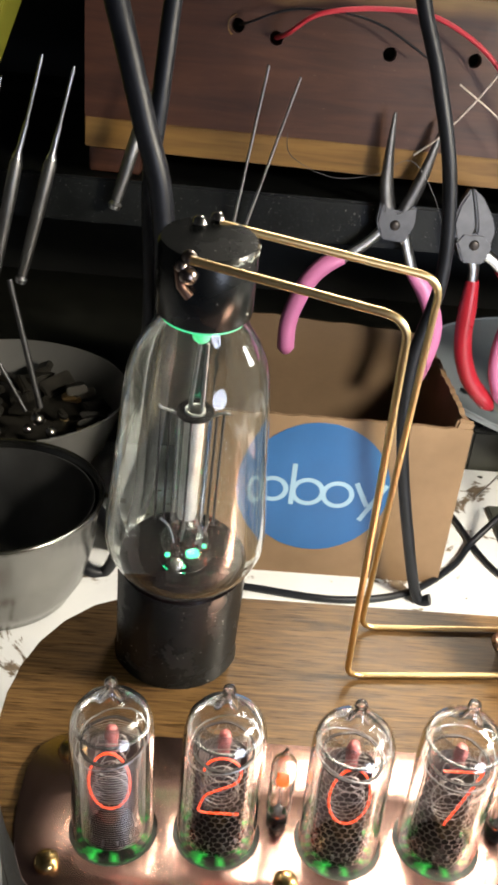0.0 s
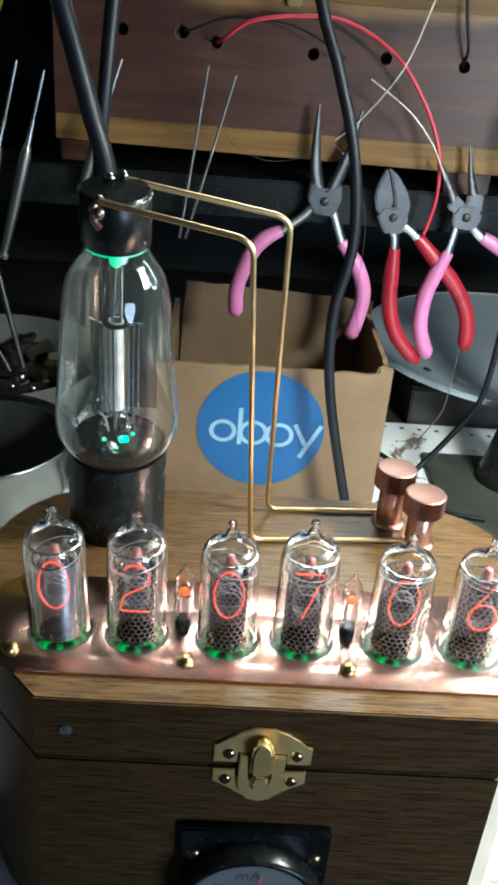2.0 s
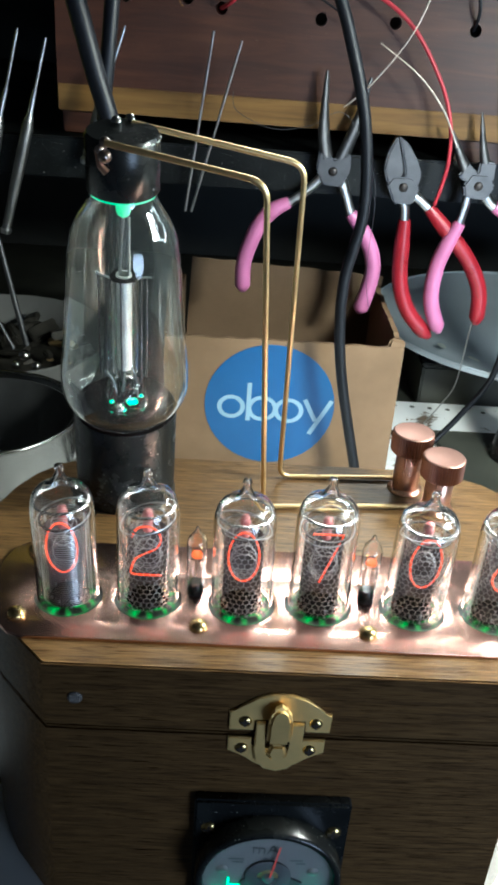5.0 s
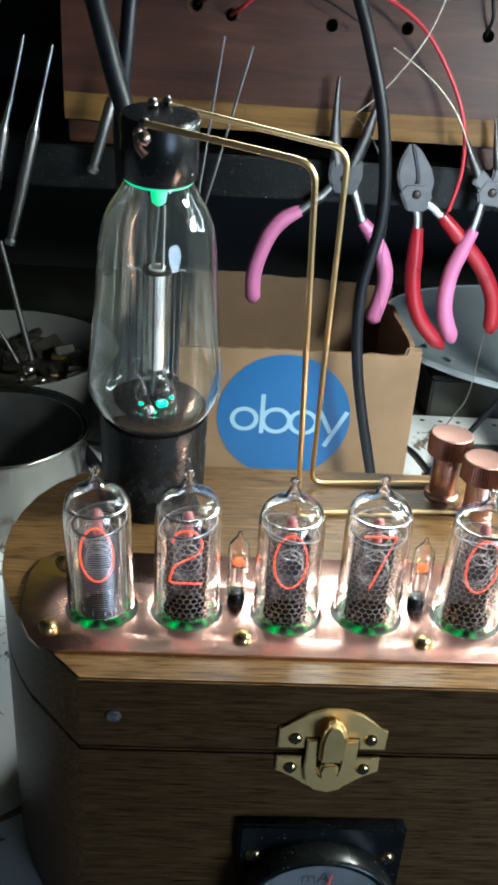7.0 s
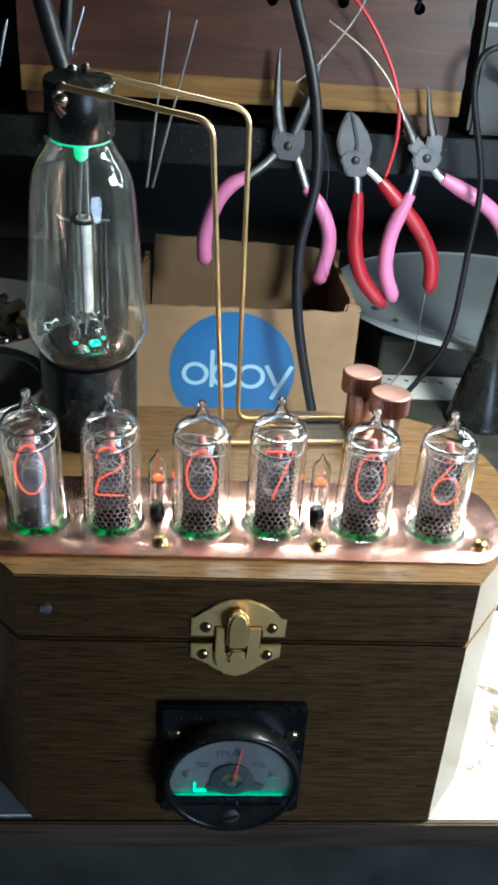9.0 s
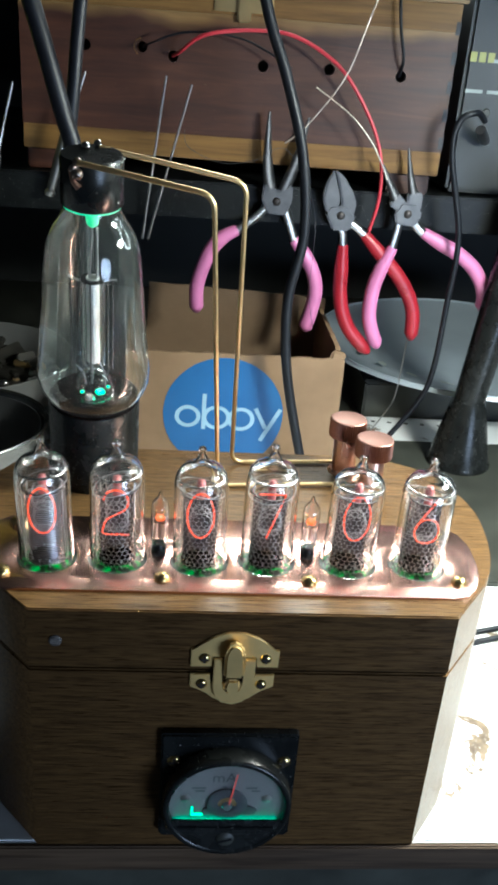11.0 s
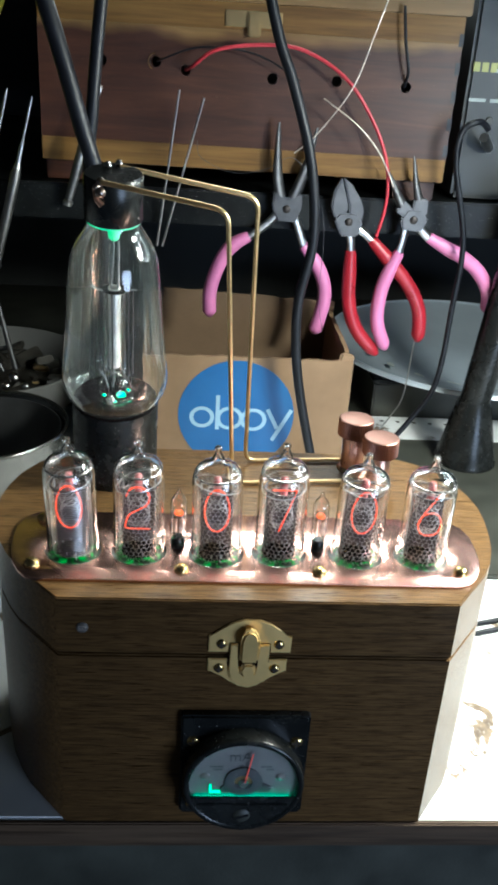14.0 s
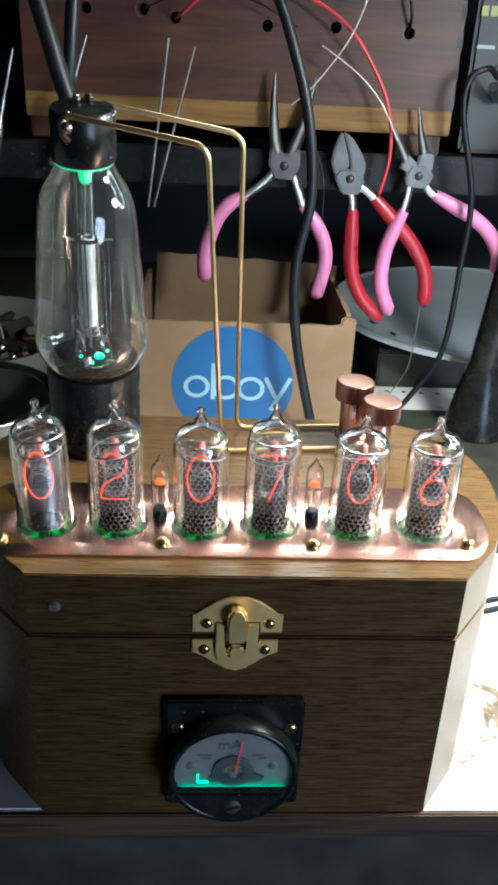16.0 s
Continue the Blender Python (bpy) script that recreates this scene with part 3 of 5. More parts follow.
def nixie(x, y, tip, ch, tilt=0.0, turn=0.0, kind="honeycomb"):
    t = thing("nixie_tube", (x, y, TOP), "clear glass nixie tube, %s grid, glowing orange digit %s" % ("fine wire" if kind == "wires" else "honeycomb", ch), "nixie tube", "row of nixie tubes on the clock")
    t.rotation_euler = (0, radians(tilt), 0)
    k = tip / 4.8
    prof = [(0.90, 0.035), (0.955, 0.06), (0.965, 0.3), (0.95, 1.2), (0.95, 2.6), (0.945, 3.3), (0.92, 3.55), (0.85, 3.8), (0.72, 3.98), (0.52, 4.1), (0.33, 4.18), (0.24, 4.27), (0.2, 4.4), (0.13, 4.52), (0.12, 4.62), (0.15, 4.7), (0.12, 4.79), (0.05, 4.83), (0, 4.84)]
    env = part("envelope", shell([(r, z * k) for r, z in prof], 0.075, 40), GLASS, t, "clear domed glass with a drawn tip", smooth=80)
    env.visible_shadow = False
    part("anode_grid", GRIDS[kind], MESH, t, "fine silvery %s mesh" % kind, at=(0, 0.02, 0))
    shield = [(0.62 * math.cos(radians(q)), 0.02 + 0.56 * math.sin(radians(q))) for q in range(10, 171, 16)]
    shield += [(px * 0.93, py * 0.93) for px, py in shield[::-1]]
    part("back_shield", prism(shield, 0.25, 2.7), SHIELD, t, "dull brown-grey back shield")
    part("lit_digit", digit(ch, 0.029, -0.44), DIGIT_GLOW, t, "glowing orange numeral")
    for other, d in zip([c for c in "835620" if c != ch][:5], (-0.30, -0.20, -0.10, 0.02, 0.14)):
        part("unlit_digit", digit(other, 0.012, d, 0.9), GREY_WIRE, t, "unlit grey numeral wire")
    part("bottom_disc", lathe([(0, 0.2), (0.66, 0.2), (0.66, 0.24), (0, 0.24)], 28), MICA, t, "dark lower spacer")
    for q in range(0, 360, 36):
        part("pin", sweep([(0.55 * math.cos(radians(q)), 0.55 * math.sin(radians(q)), 0.05), (0.55 * math.cos(radians(q)), 0.55 * math.sin(radians(q)), 0.34)], 0.03, 6), STEEL, t)
    part("stem", lathe([(0, 2.7), (0.15, 2.7), (0.14, 3.1), (0.17, 3.16), (0.12, 3.4), (0, 3.43)], 16), PINK_GLASS, t, "reddish ceramic post", smooth=70)
    part("mica_disc", lathe([(0.66, 2.99), (0.73, 2.99), (0.73, 3.02), (0.66, 3.02)], 28, close=True), DARK_METAL, t, "dark rim round the grid")
    dome = [(0.835, 3.55 * k), (0.79, 3.68 * k), (0.70, 3.82 * k), (0.58, 3.92 * k)]
    film = part("getter_film", lathe(dome, 40), FILM, t, "thin silvery getter film inside the dome", smooth=80, fixed=False)
    film.visible_shadow = False
    part("getter_ring", sweep([(0.79 * math.cos(a * math.pi / 16), 0.79 * math.sin(a * math.pi / 16), 3.62 * k) for a in range(32)], 0.042, 6, loop=True), SOLDER, t, "bright getter ring")
    part("top_wire", turned(sweep([(0.82 * math.cos(a * math.pi / 14), 0.82 * math.sin(a * math.pi / 14), 3.1 + 0.2 * math.cos(a * math.pi / 14)) for a in range(28)], 0.018, 5, loop=True), pose(0, 0, 0, 0, 0, turn)), STEEL, t, "thin bright support ring")
    for sx in (-0.6, 0.6):
        part("support_rod", sweep([(sx, 0.26, 0.02), (sx, 0.26, 3.0)], 0.028, 6), GREY_METAL, t)
    return t


for k, ((x, y, tip, ch), tilt) in enumerate(zip(TUBES, (-1.5, -0.5, -1.0, 0.0, 1.2, 0.6))):
    nixie(x, y, tip, ch, tilt, (25, 10, 200, 60, 300, 220)[k], "honeycomb" if k else "wires")


def neon(x, y):
    t = thing("neon_lamp", (x, y, PLATE), "tiny neon lamp glowing amber between the tubes", "neon lamp", "neon lamps between the tubes")
    e = part("bulb", shell([(0.28, 0.45), (0.31, 0.6), (0.30, 0.95), (0.26, 1.08), (0.31, 1.2), (0.32, 1.9), (0.28, 2.1), (0.16, 2.25), (0.08, 2.36), (0.05, 2.5), (0, 2.53)], 0.035, 20), GLASS, t, "pinched clear glass bulb", smooth=80)
    e.visible_shadow = False
    part("socket", lathe([(0, 0), (0.26, 0), (0.27, 0.05), (0.27, 0.3), (0.2, 0.46), (0, 0.46)], 18), BLACK, t, "black rubber foot")
    part("electrode", turned(lathe([(0, -0.02), (0.12, 0.0), (0.17, 0.03), (0.17, 0.10), (0.12, 0.13), (0, 0.14)], 16), pose(0.01, 0, 1.42, 6, 4, 0)), NEON_GLOW, t, "glowing amber electrode")
    for sx in (-0.12, 0.12):
        part("coil", sweep([(sx * 1.1 + 0.07 * math.cos(q * 0.9), 0.07 * math.sin(q * 0.9), 0.62 + 0.012 * q) for q in range(50)], 0.018, 5), COPPER_ROD, t, "copper wire coil")
        part("lead", sweep(smooth_path([(sx, 0, 0.4), (sx * 1.4, -0.04, 0.8), (sx, 0, 1.2), (sx * 1.2, 0, 1.75)], 4), 0.025, 6), BRASS, t)
    return t


for x, y in NEONS:
    neon(x, y)

# ---- big glass bulb on its black socket, leaning a little ----
FOOT, HEAD = Vector((-5.65, 9.45, TOP)), Vector((-5.42, 7.0, 24.3))
axis = HEAD - FOOT
bulb = thing("vacuum_tube", FOOT, "large clear glass vacuum tube with black socket on the clock", "vacuum tube")
bulb.rotation_mode = "QUATERNION"
bulb.rotation_quaternion = Vector((0, 0, 1)).rotation_difference(axis)
L = axis.length
part("socket", lathe([(0, 0.0), (1.84, 0.0), (1.84, 0.1), (1.79, 0.18), (1.79, 3.85), (1.74, 4.0), (1.66, 4.02), (1.62, 3.9), (0, 3.88)], 48), BLACK, bulb, "glossy black cylindrical socket")
part("rim_ring", lathe([(1.60, 3.93), (1.74, 3.93), (1.78, 4.0), (1.74, 4.07), (1.60, 4.07)], 48, close=True), AMBER_PLATE, bulb, "brown shining rim")
g = part("envelope", shell([(1.5, 3.92), (1.7, 4.05), (1.9, 4.3), (2.05, 4.6), (2.14, 4.9), (2.15, 5.3), (2.11, 5.8), (2.00, 6.8), (1.89, 8.0), (1.81, 9.0), (1.75, 9.7), (1.66, 10.3), (1.55, 10.66), (1.38, 11.0), (1.16, 11.34), (1.0, 11.68), (0.95, 12.05), (0.9, 12.25)], 0.04, 64), BULB_GLASS, bulb, "clear pear-shaped glass envelope", smooth=80)
g.visible_shadow = False
cap_prof = [(0, 11.86), (1.02, 11.86), (1.08, 11.92), (1.08, L - 0.12), (1.02, L - 0.02), (0, L)]
part("cap", lathe(cap_prof, 40), BLACK, bulb, "dusty black plastic cap")
part("cap_scuff", sweep([(1.07 * math.cos(radians(a)), 1.07 * math.sin(radians(a)), L - 0.13 + 0.02 * math.sin(a * 0.6)) for a in range(-75, 20, 5)], [0.018 + 0.014 * math.sin(k * 1.7) for k in range(19)], 6), LETTER_GREY, bulb, "pale scuff on the cap edge")
part("base_disc", lathe([(0, 4.0), (1.5, 4.0), (1.52, 4.06), (0, 4.1)], 40), AMBER_PLATE, bulb, "brown reflecting base disc")
# Stem under the cap emits green itself in place of light caught in glass.
part("lit_stem", lathe([(0, 11.0), (0.1, 11.02), (0.2, 11.12), (0.23, 11.3), (0.25, 11.85), (0, 11.87)], 18), LIT_STEM, bulb, "glass stem under the cap, made to glow as if lamp-lit", smooth=70)
# Emissive ring added to stand in for coloured light spread through the neck glass.
part("neck_spill", lathe([(0.5, 11.79), (0.98, 11.79), (0.98, 11.85), (0.5, 11.85)], 32, close=True), NECK_SPILL, bulb, "added glowing ring for lamp light spread in the neck")
part("anode", lathe([(0.2, 5.6), (0.25, 5.6), (0.25, 9.1), (0.2, 9.1)], 24, close=True), GREY_METAL, bulb, "grey metal cylinder")
sleeve = part("sleeve", lathe([(0.40, 5.5), (0.44, 5.5), (0.44, 9.0), (0.40, 9.0)], 32, close=True), GLASS, bulb, "clear glass sleeve round the anode", smooth=60)
sleeve.visible_shadow = False
part("mica", lathe([(0.27, 9.0), (0.46, 9.0), (0.46, 9.06), (0.27, 9.06)], 24, close=True), MICA, bulb, "thin dark mica ring")
for q in (20, 140, 260):
    part("strut", sweep([(0.36 * math.cos(radians(q)), 0.36 * math.sin(radians(q)), 5.4), (0.36 * math.cos(radians(q)), 0.36 * math.sin(radians(q)), 9.0)], 0.03, 6), DARK_METAL, bulb)
for sx in (-0.85, -0.62, 0.55, 0.72):
    part("rod", sweep([(sx, 0.1, 5.2), (sx * 0.98, 0.1, 9.0)], 0.035, 6), DARK_METAL, bulb)
part("arm", sweep(smooth_path([(-0.88, 0.05, 9.1), (-0.8, 0.05, 9.02), (-0.5, 0, 8.95), (-0.2, 0, 8.85)], 5), 0.035, 6), STEEL, bulb, "bent bright wire arm")
part("arm", sweep(smooth_path([(0.86, 0.05, 9.0), (0.7, 0.05, 9.02), (0.45, 0, 8.95), (0.2, 0, 8.85)], 5), 0.035, 6), STEEL, bulb, "bent bright wire arm")
for a, b in (((-0.16, 0, 8.7), (0.0, 0, 11.1)), ((0.16, -0.05, 8.7), (0.16, 0, 11.0))):
    part("lead", sweep([a, b], 0.05, 6), STEEL, bulb, "bright lead wire")
for a, b in (((-0.7, 0.1, 5.3), (-0.3, 0.0, 4.5)), ((0.6, 0.1, 5.3), (0.3, 0, 4.5)), ((-0.1, 0.15, 5.7), (-0.1, 0.1, 4.5)), ((0.2, -0.1, 5.7), (0.45, -0.1, 4.4))):
    part("lead", sweep(smooth_path([a, tuple((p + q) / 2 + 0.06 for p, q in zip(a, b)), b], 4), 0.04, 6), DULL_STEEL, bulb)
st = part("glass_stem", shell([(0.75, 4.1), (0.72, 4.5), (0.62, 4.85), (0.4, 5.1), (0.2, 5.2), (0, 5.22)], 0.05, 28), GLASS, bulb, "clear inner glass stem", smooth=80)
st.visible_shadow = False
part("getter", turned(lathe([(0, 0.22), (0.12, 0.2), (0.2, 0.1), (0.2, 0.0), (0, 0)], 18), pose(-0.15, -0.5, 4.15, 15, 0, 0)), SOLDER, bulb, "silver getter bead", smooth=60)
part("base_led", turned(block(-0.18, 0.18, -0.14, 0.14, 0, 0.16, 0.05), pose(0.25, -0.1, 4.16, 0, 0, 20)), TEAL_LED, bulb, "teal glowing lamp in the base")
# Emissive beads added to imitate green light glinting on stem and leads.
for k, (x, y, z) in enumerate(((-0.42, -0.28, 4.3), (0.55, 0.1, 4.35), (0.02, -0.55, 4.18), (-0.05, 0.3, 6.6))):
    part("glint_bead", turned(lathe([(0, 0.07), (0.06, 0.05), (0.08, 0), (0, -0.03)], 10), pose(x, y, z)), TEAL_LED, bulb, "small bead glowing as a painted green glint", smooth=70)
for p, r in (((-0.25, 0.55, L + 0.05), 0.16), ((0.12, 0.85, L + 0.05), 0.15)):
    part("solder_bead", turned(lathe([(0, r), (r * 0.7, r * 0.7), (r, 0.0), (0, -0.1)], 14), pose(*p)), SOLDER, bulb, "bright solder bead", smooth=70)
lug = joined(*[turned(lathe([(0, r), (r * 0.5, r * 0.87), (r * 0.87, r * 0.5), (r, 0), (r * 0.87, -r * 0.5), (r * 0.5, -r * 0.87), (0, -r)], 14), pose(x, y, L + z, 20 * k, 30 * k, 0))
               for k, (x, y, z, r) in enumerate(((-0.36, -0.92, -0.06, 0.17), (-0.5, -1.0, -0.22, 0.14), (-0.36, -1.08, -0.36, 0.2)))])
part("solder_lug", lug, DULL_SOLDER, bulb, "lumpy dull solder joint", smooth=70)
part("solder_tag", sweep([(-0.62, -0.95, L - 0.25), (-0.5, -1.12, L - 0.6), (-0.3, -1.16, L - 0.8)], [0.05, 0.09, 0.11], 8), COPPER_ROD, bulb, "bent copper solder tag")

# ---- brass rods from the cap to the terminals ----
rods = [[(-5.75, 5.75, 24.15), (-1.32, 5.35, 23.46), (-0.48, 8.55, TOP + 0.12), (6.0, 9.15, TOP + 0.14)],
        [(-5.25, 7.75, 24.4), (-0.1, 8.25, 23.46), (0.2, 10.8, TOP + 0.12), (5.05, 11.15, TOP + 0.14)]]
for pts in rods:
    tagged(part("brass_rod", sweep(bent(pts, 0.55, 7), 0.092, 10), BRASS_ROD), "bent tarnished brass rod from tube cap to terminal", "rod", "brass rods of the clock")

# ---- copper binding posts ----


def post(x, y, h):
    t = thing("binding_post", (x, y, TOP), "copper binding post with a knurled thumb nut on the clock lid", "terminal", "binding posts")
    part("flange", lathe([(0, 0), (0.66, 0), (0.68, 0.05), (0.63, 0.14), (0.5, 0.18), (0, 0.18)], 32), COPPER_ROD, t, "bright copper washer")
    part("stud", lathe([(0, 0.15), (0.52, 0.15), (0.52, h - 1.0), (0.46, h - 0.92), (0.46, h - 0.8), (0, h - 0.8)], 32), COPPER_ROD, t, "polished copper stud")
    part("collar", lathe([(0, h - 0.88), (0.62, h - 0.88), (0.66, h - 0.82), (0.66, h - 0.76), (0, h - 0.76)], 32), DARK_METAL, t, "dark collar")
    part("thumb_nut", lathe([(0, h - 0.86), (0.74, h - 0.86), (0.80, h - 0.80), (0.80, h - 0.06), (0.80, h - 0.05)], 100, ripple=0.055), NUT_SIDE, t, "knurled copper thumb nut", smooth=0)
    part("nut_top", lathe([(0, h), (0.70, h), (0.765, h - 0.02), (0.79, h - 0.06), (0, h - 0.06)], 48), NUT_TOP, t, "flat brushed copper nut top")
    return t


post(5.15, 10.55, 2.58)
post(6.08, 9.15, 2.32)

# ---- latch on the front ----


def screw(parent, x, y, z, r, material=BRASS, label="brass cross-head screw"):
    s = part("screw", facing(lathe([(0, 0.10), (r * 0.5, 0.095), (r * 0.85, 0.06), (r, 0.0)], 18)), material, parent, label, at=(x, y, z))
    part("cross_slot", facing(joined(block(-r * 0.68, r * 0.68, -r * 0.16, r * 0.16, 0.07, 0.110), block(-r * 0.16, r * 0.16, -r * 0.68, r * 0.68, 0.07, 0.1105))), DARK_METAL, s, "dark cross slot", smooth=0)
    return s


latch = thing("latch", (0, 0, 0), "brass-plated box latch joining lid and body", "latch")
up = [(-1.5, 8.72), (-0.75, 8.72), (-0.75, 9.2), (0.78, 9.2), (0.78, 8.72), (1.5, 8.72), (1.52, 9.42), (1.35, 9.45), (1.1, 9.7), (0.75, 9.98), (0.3, 10.16), (-0.25, 10.18), (-0.7, 10.0), (-1.1, 9.7), (-1.32, 9.48), (-1.5, 9.45)]
lo = [(-1.5, 8.4), (-0.8, 8.4), (-0.8, 8.0), (0.72, 8.0), (0.72, 8.4), (1.4, 8.4), (1.4, 7.88), (1.1, 7.8), (0.85, 7.6), (0.6, 7.35), (0.2, 7.16), (-0.3, 7.16), (-0.7, 7.36), (-0.95, 7.6), (-1.2, 7.78), (-1.5, 7.85)]
part("upper_plate", facing(prism(up, 0.0, 0.10, 0.03)), LATCH_BRASS, latch, "curved brass strike plate")
part("lower_plate", facing(prism(lo, 0.0, 0.10, 0.03)), LATCH_BRASS, latch, "curved brass hinge plate")
loop = [(-0.7, 9.15), (-0.42, 9.15), (-0.42, 8.1), (-0.36, 7.85), (-0.2, 7.68), (0.1, 7.68), (0.28, 7.85), (0.34, 8.1), (0.36, 9.15), (0.72, 9.15), (0.7, 8.0), (0.6, 7.6), (0.35, 7.3), (0.0, 7.18), (-0.4, 7.28), (-0.64, 7.6), (-0.72, 8.0)]
part("loop", facing(prism(loop, 0.12, 0.24, 0.03)), LATCH_BRASS, latch, "brass swing loop")
rounded = [(-0.36, 8.45), (0.33, 8.45), (0.34, 9.3), (0.32, 9.6), (0.24, 9.82), (0.1, 9.94), (-0.12, 9.94), (-0.27, 9.82), (-0.35, 9.6), (-0.37, 9.3)]
lever = slab(rounded, 0.16, 0.1)
for v in lever.verts:
    v.co.y += -0.26 - 0.16 * max(0.0, min(1.0, (v.co.z - 9.1) / 0.35)) * max(0.0, min(1.0, (9.95 - v.co.z) / 0.3))
part("lever", lever, LATCH_BRASS, latch, "rounded brass lever", smooth=60)
nub = slab([(-0.26, 7.76), (-0.1, 7.66), (0.08, 7.66), (0.24, 7.76), (0.28, 8.0), (0.2, 8.3), (-0.22, 8.3), (-0.3, 8.0)], 0.12, 0.08)
part("hook", turned(nub, pose(0, -0.18, 0)), LATCH_BRASS, latch, "small brass hook", smooth=60)
for x, z in ((-1.03, PLATE - 1.95), (1.06, PLATE - 1.95), (-1.09, PLATE - 3.05), (0.96, PLATE - 3.05)):
    screw(latch, x, -0.09, z, 0.21)

# ---- panel meter ----
MZ = 3.02
meter = thing("panel_meter", (0.06, 0, 0), "black square panel meter with teal lit dial in the case", "panel meter")
part("bezel", facing(prism([(-2.45, 1.0), (-2.3, 0.85), (2.3, 0.85), (2.45, 1.0), (2.45, 5.8), (2.35, 5.9), (-2.35, 5.9), (-2.45, 5.8)], 0.0, 0.36, 0.08)), BLACK, meter, "dusty black square flange")
ring = lathe([(2.08, 0.3), (2.34, 0.3), (2.34, 0.98), (2.28, 1.06), (2.18, 1.08), (2.1, 1.02)], 64, close=True)
part("rim", facing(turned(ring, pose(0, MZ, 0))), BLACK, meter, "round raised black rim")
DZ = 0.80
part("dial", facing(turned(lathe([(0, DZ), (2.1, DZ), (2.1, DZ - 0.04), (0, DZ - 0.04)], 56), pose(0, MZ, 0))), DIAL, meter, "grey-white dial card")
low = [(2.09 * math.cos(q), MZ + 2.09 * math.sin(q)) for q in [math.pi + math.radians(16) + i * math.radians(148) / 16 for i in range(17)]]
part("lower_cover", facing(prism(low, DZ + 0.14, 1.03, 0.03)), BLACK, meter, "black lower cover")
part("cover_ridge", facing(turned(block(-1.75, 1.75, -0.06, 0.06, 0, 0.05, 0.02), pose(0, MZ - 0.92, 1.03))), BLACK, meter, "moulded ridge of the cover")
cap_screw = part("cover_screw", facing(turned(lathe([(0, 0.08), (0.28, 0.07), (0.34, 0)], 20), pose(0.0, MZ - 1.52, 1.03))), MATT_BLACK, meter, "black slotted screw")
part("slot", facing(turned(block(-0.27, 0.27, -0.05, 0.05, 0.07, 0.09), pose(0.0, MZ - 1.52, 1.03, 0, 0, 20))), CABLE, cap_screw, smooth=0)
part("pivot", facing(turned(lathe([(0, 0.12), (0.14, 0.1), (0.2, 0.0), (0, 0)], 18), pose(0.0, MZ + 0.0, DZ + 0.05))), STEEL, meter, "bright needle pivot")
part("movement", facing(turned(lathe([(0.34, 0), (0.72, 0), (0.74, 0.06), (0.66, 0.09), (0.34, 0.07)], 36, close=True), pose(0.0, MZ + 0.08, DZ + 0.005))), INK, meter, "dark ring of the movement")
part("coil", facing(turned(lathe([(0, 0.0), (0.36, 0.0), (0.36, 0.03), (0, 0.03)], 28), pose(0.0, MZ + 0.08, DZ + 0.004))), BRASS_ROD, meter, "brass coil inside the movement")
part("movement_foot", facing(turned(prism([(-0.9, -0.46), (1.0, -0.46), (1.12, -0.2), (0.8, -0.02), (-0.62, -0.02), (-0.86, -0.2)], 0, 0.05, 0.015), pose(0.0, MZ, DZ + 0.003))), INK, meter, "dark foot of the movement")
part("needle", facing(turned(block(-0.028, 0.028, 0, 1.5, 0, 0.02), pose(0.06, MZ + 0.12, DZ + 0.12, 0, 0, -9))), NEEDLE, meter, "thin red needle", smooth=0)
for sx in (-1.5, 1.42):
    part("dial_screw", facing(turned(lathe([(0, 0.05), (0.16, 0.04), (0.2, 0)], 18), pose(sx, MZ + 0.3, DZ + 0.002))), PIN, meter, "small grey dial screw")
part("led_chip", facing(turned(joined(block(-0.2, -0.12, -0.16, 0.2, 0, 0.1, 0.02), block(-0.2, 0.24, -0.2, -0.12, 0, 0.1, 0.02)), pose(-1.1, MZ - 0.26, DZ + 0.01))), TEAL_LED, meter, "bright teal lamp in the dial", smooth=30)
part("light_strip", facing(turned(block(-1.85, 1.85, -0.02, 0.02, 0, 0.1, 0.005), pose(0, MZ - 0.76, DZ + 0.015))), STRIP_LED, meter, "green lit strip along the lower dial edge", smooth=30)
pane = part("pane", facing(turned(lathe([(0, 1.0), (2.1, 1.0), (2.1, 1.03), (0, 1.04)], 48), pose(0, MZ, 0))), CLEAR, meter, "clear meter window")
pane.visible_shadow = False
for x in (-1.97, 1.97):
    screw(meter, x, -0.36, PLATE - 6.39, 0.26, BRASS, "brass bezel screw")
screw(meter, -2.05, -0.36, 1.35, 0.15, BRASS, "brass bezel screw")
txt = bpy.data.curves.new("unit", "FONT")
txt.body, txt.size, txt.align_x, txt.extrude = "mA", 0.0062, "CENTER", 0.0001
tob = bpy.data.objects.new("unit", txt)
scene.collection.objects.link(tob)
tm = bpy.data.meshes.new_from_object(tob.evaluated_get(bpy.context.evaluated_depsgraph_get()))
bpy.data.objects.remove(tob)
tm.transform(pose(0, 0, 0, 90, 0, 0))
part("unit_lettering", tm, INK, meter, "printed letters mA", at=(-0.15, -DZ - 0.004, MZ + 1.12))
for x, z, w in ((-1.05, 0.82, 0.5), (-1.0, 0.68, 0.36), (0.85, 0.82, 0.42), (1.0, 0.68, 0.3), (-0.12, 0.86, 0.16)):
    part("print_bar", facing(turned(block(-w / 2, w / 2, -0.04, 0.04, DZ, DZ + 0.006), pose(x, MZ + z, 0))), INK, meter, smooth=0)

# ---- cardboard box behind the clock ----
cbox = thing("cardboard_box", (1.5, 34, 0), "open brown cardboard box with a round blue printed sticker", "box")
FY, BY, LX, RX, CH = -5.7, 6.0, -6.9, 6.75, 9.85


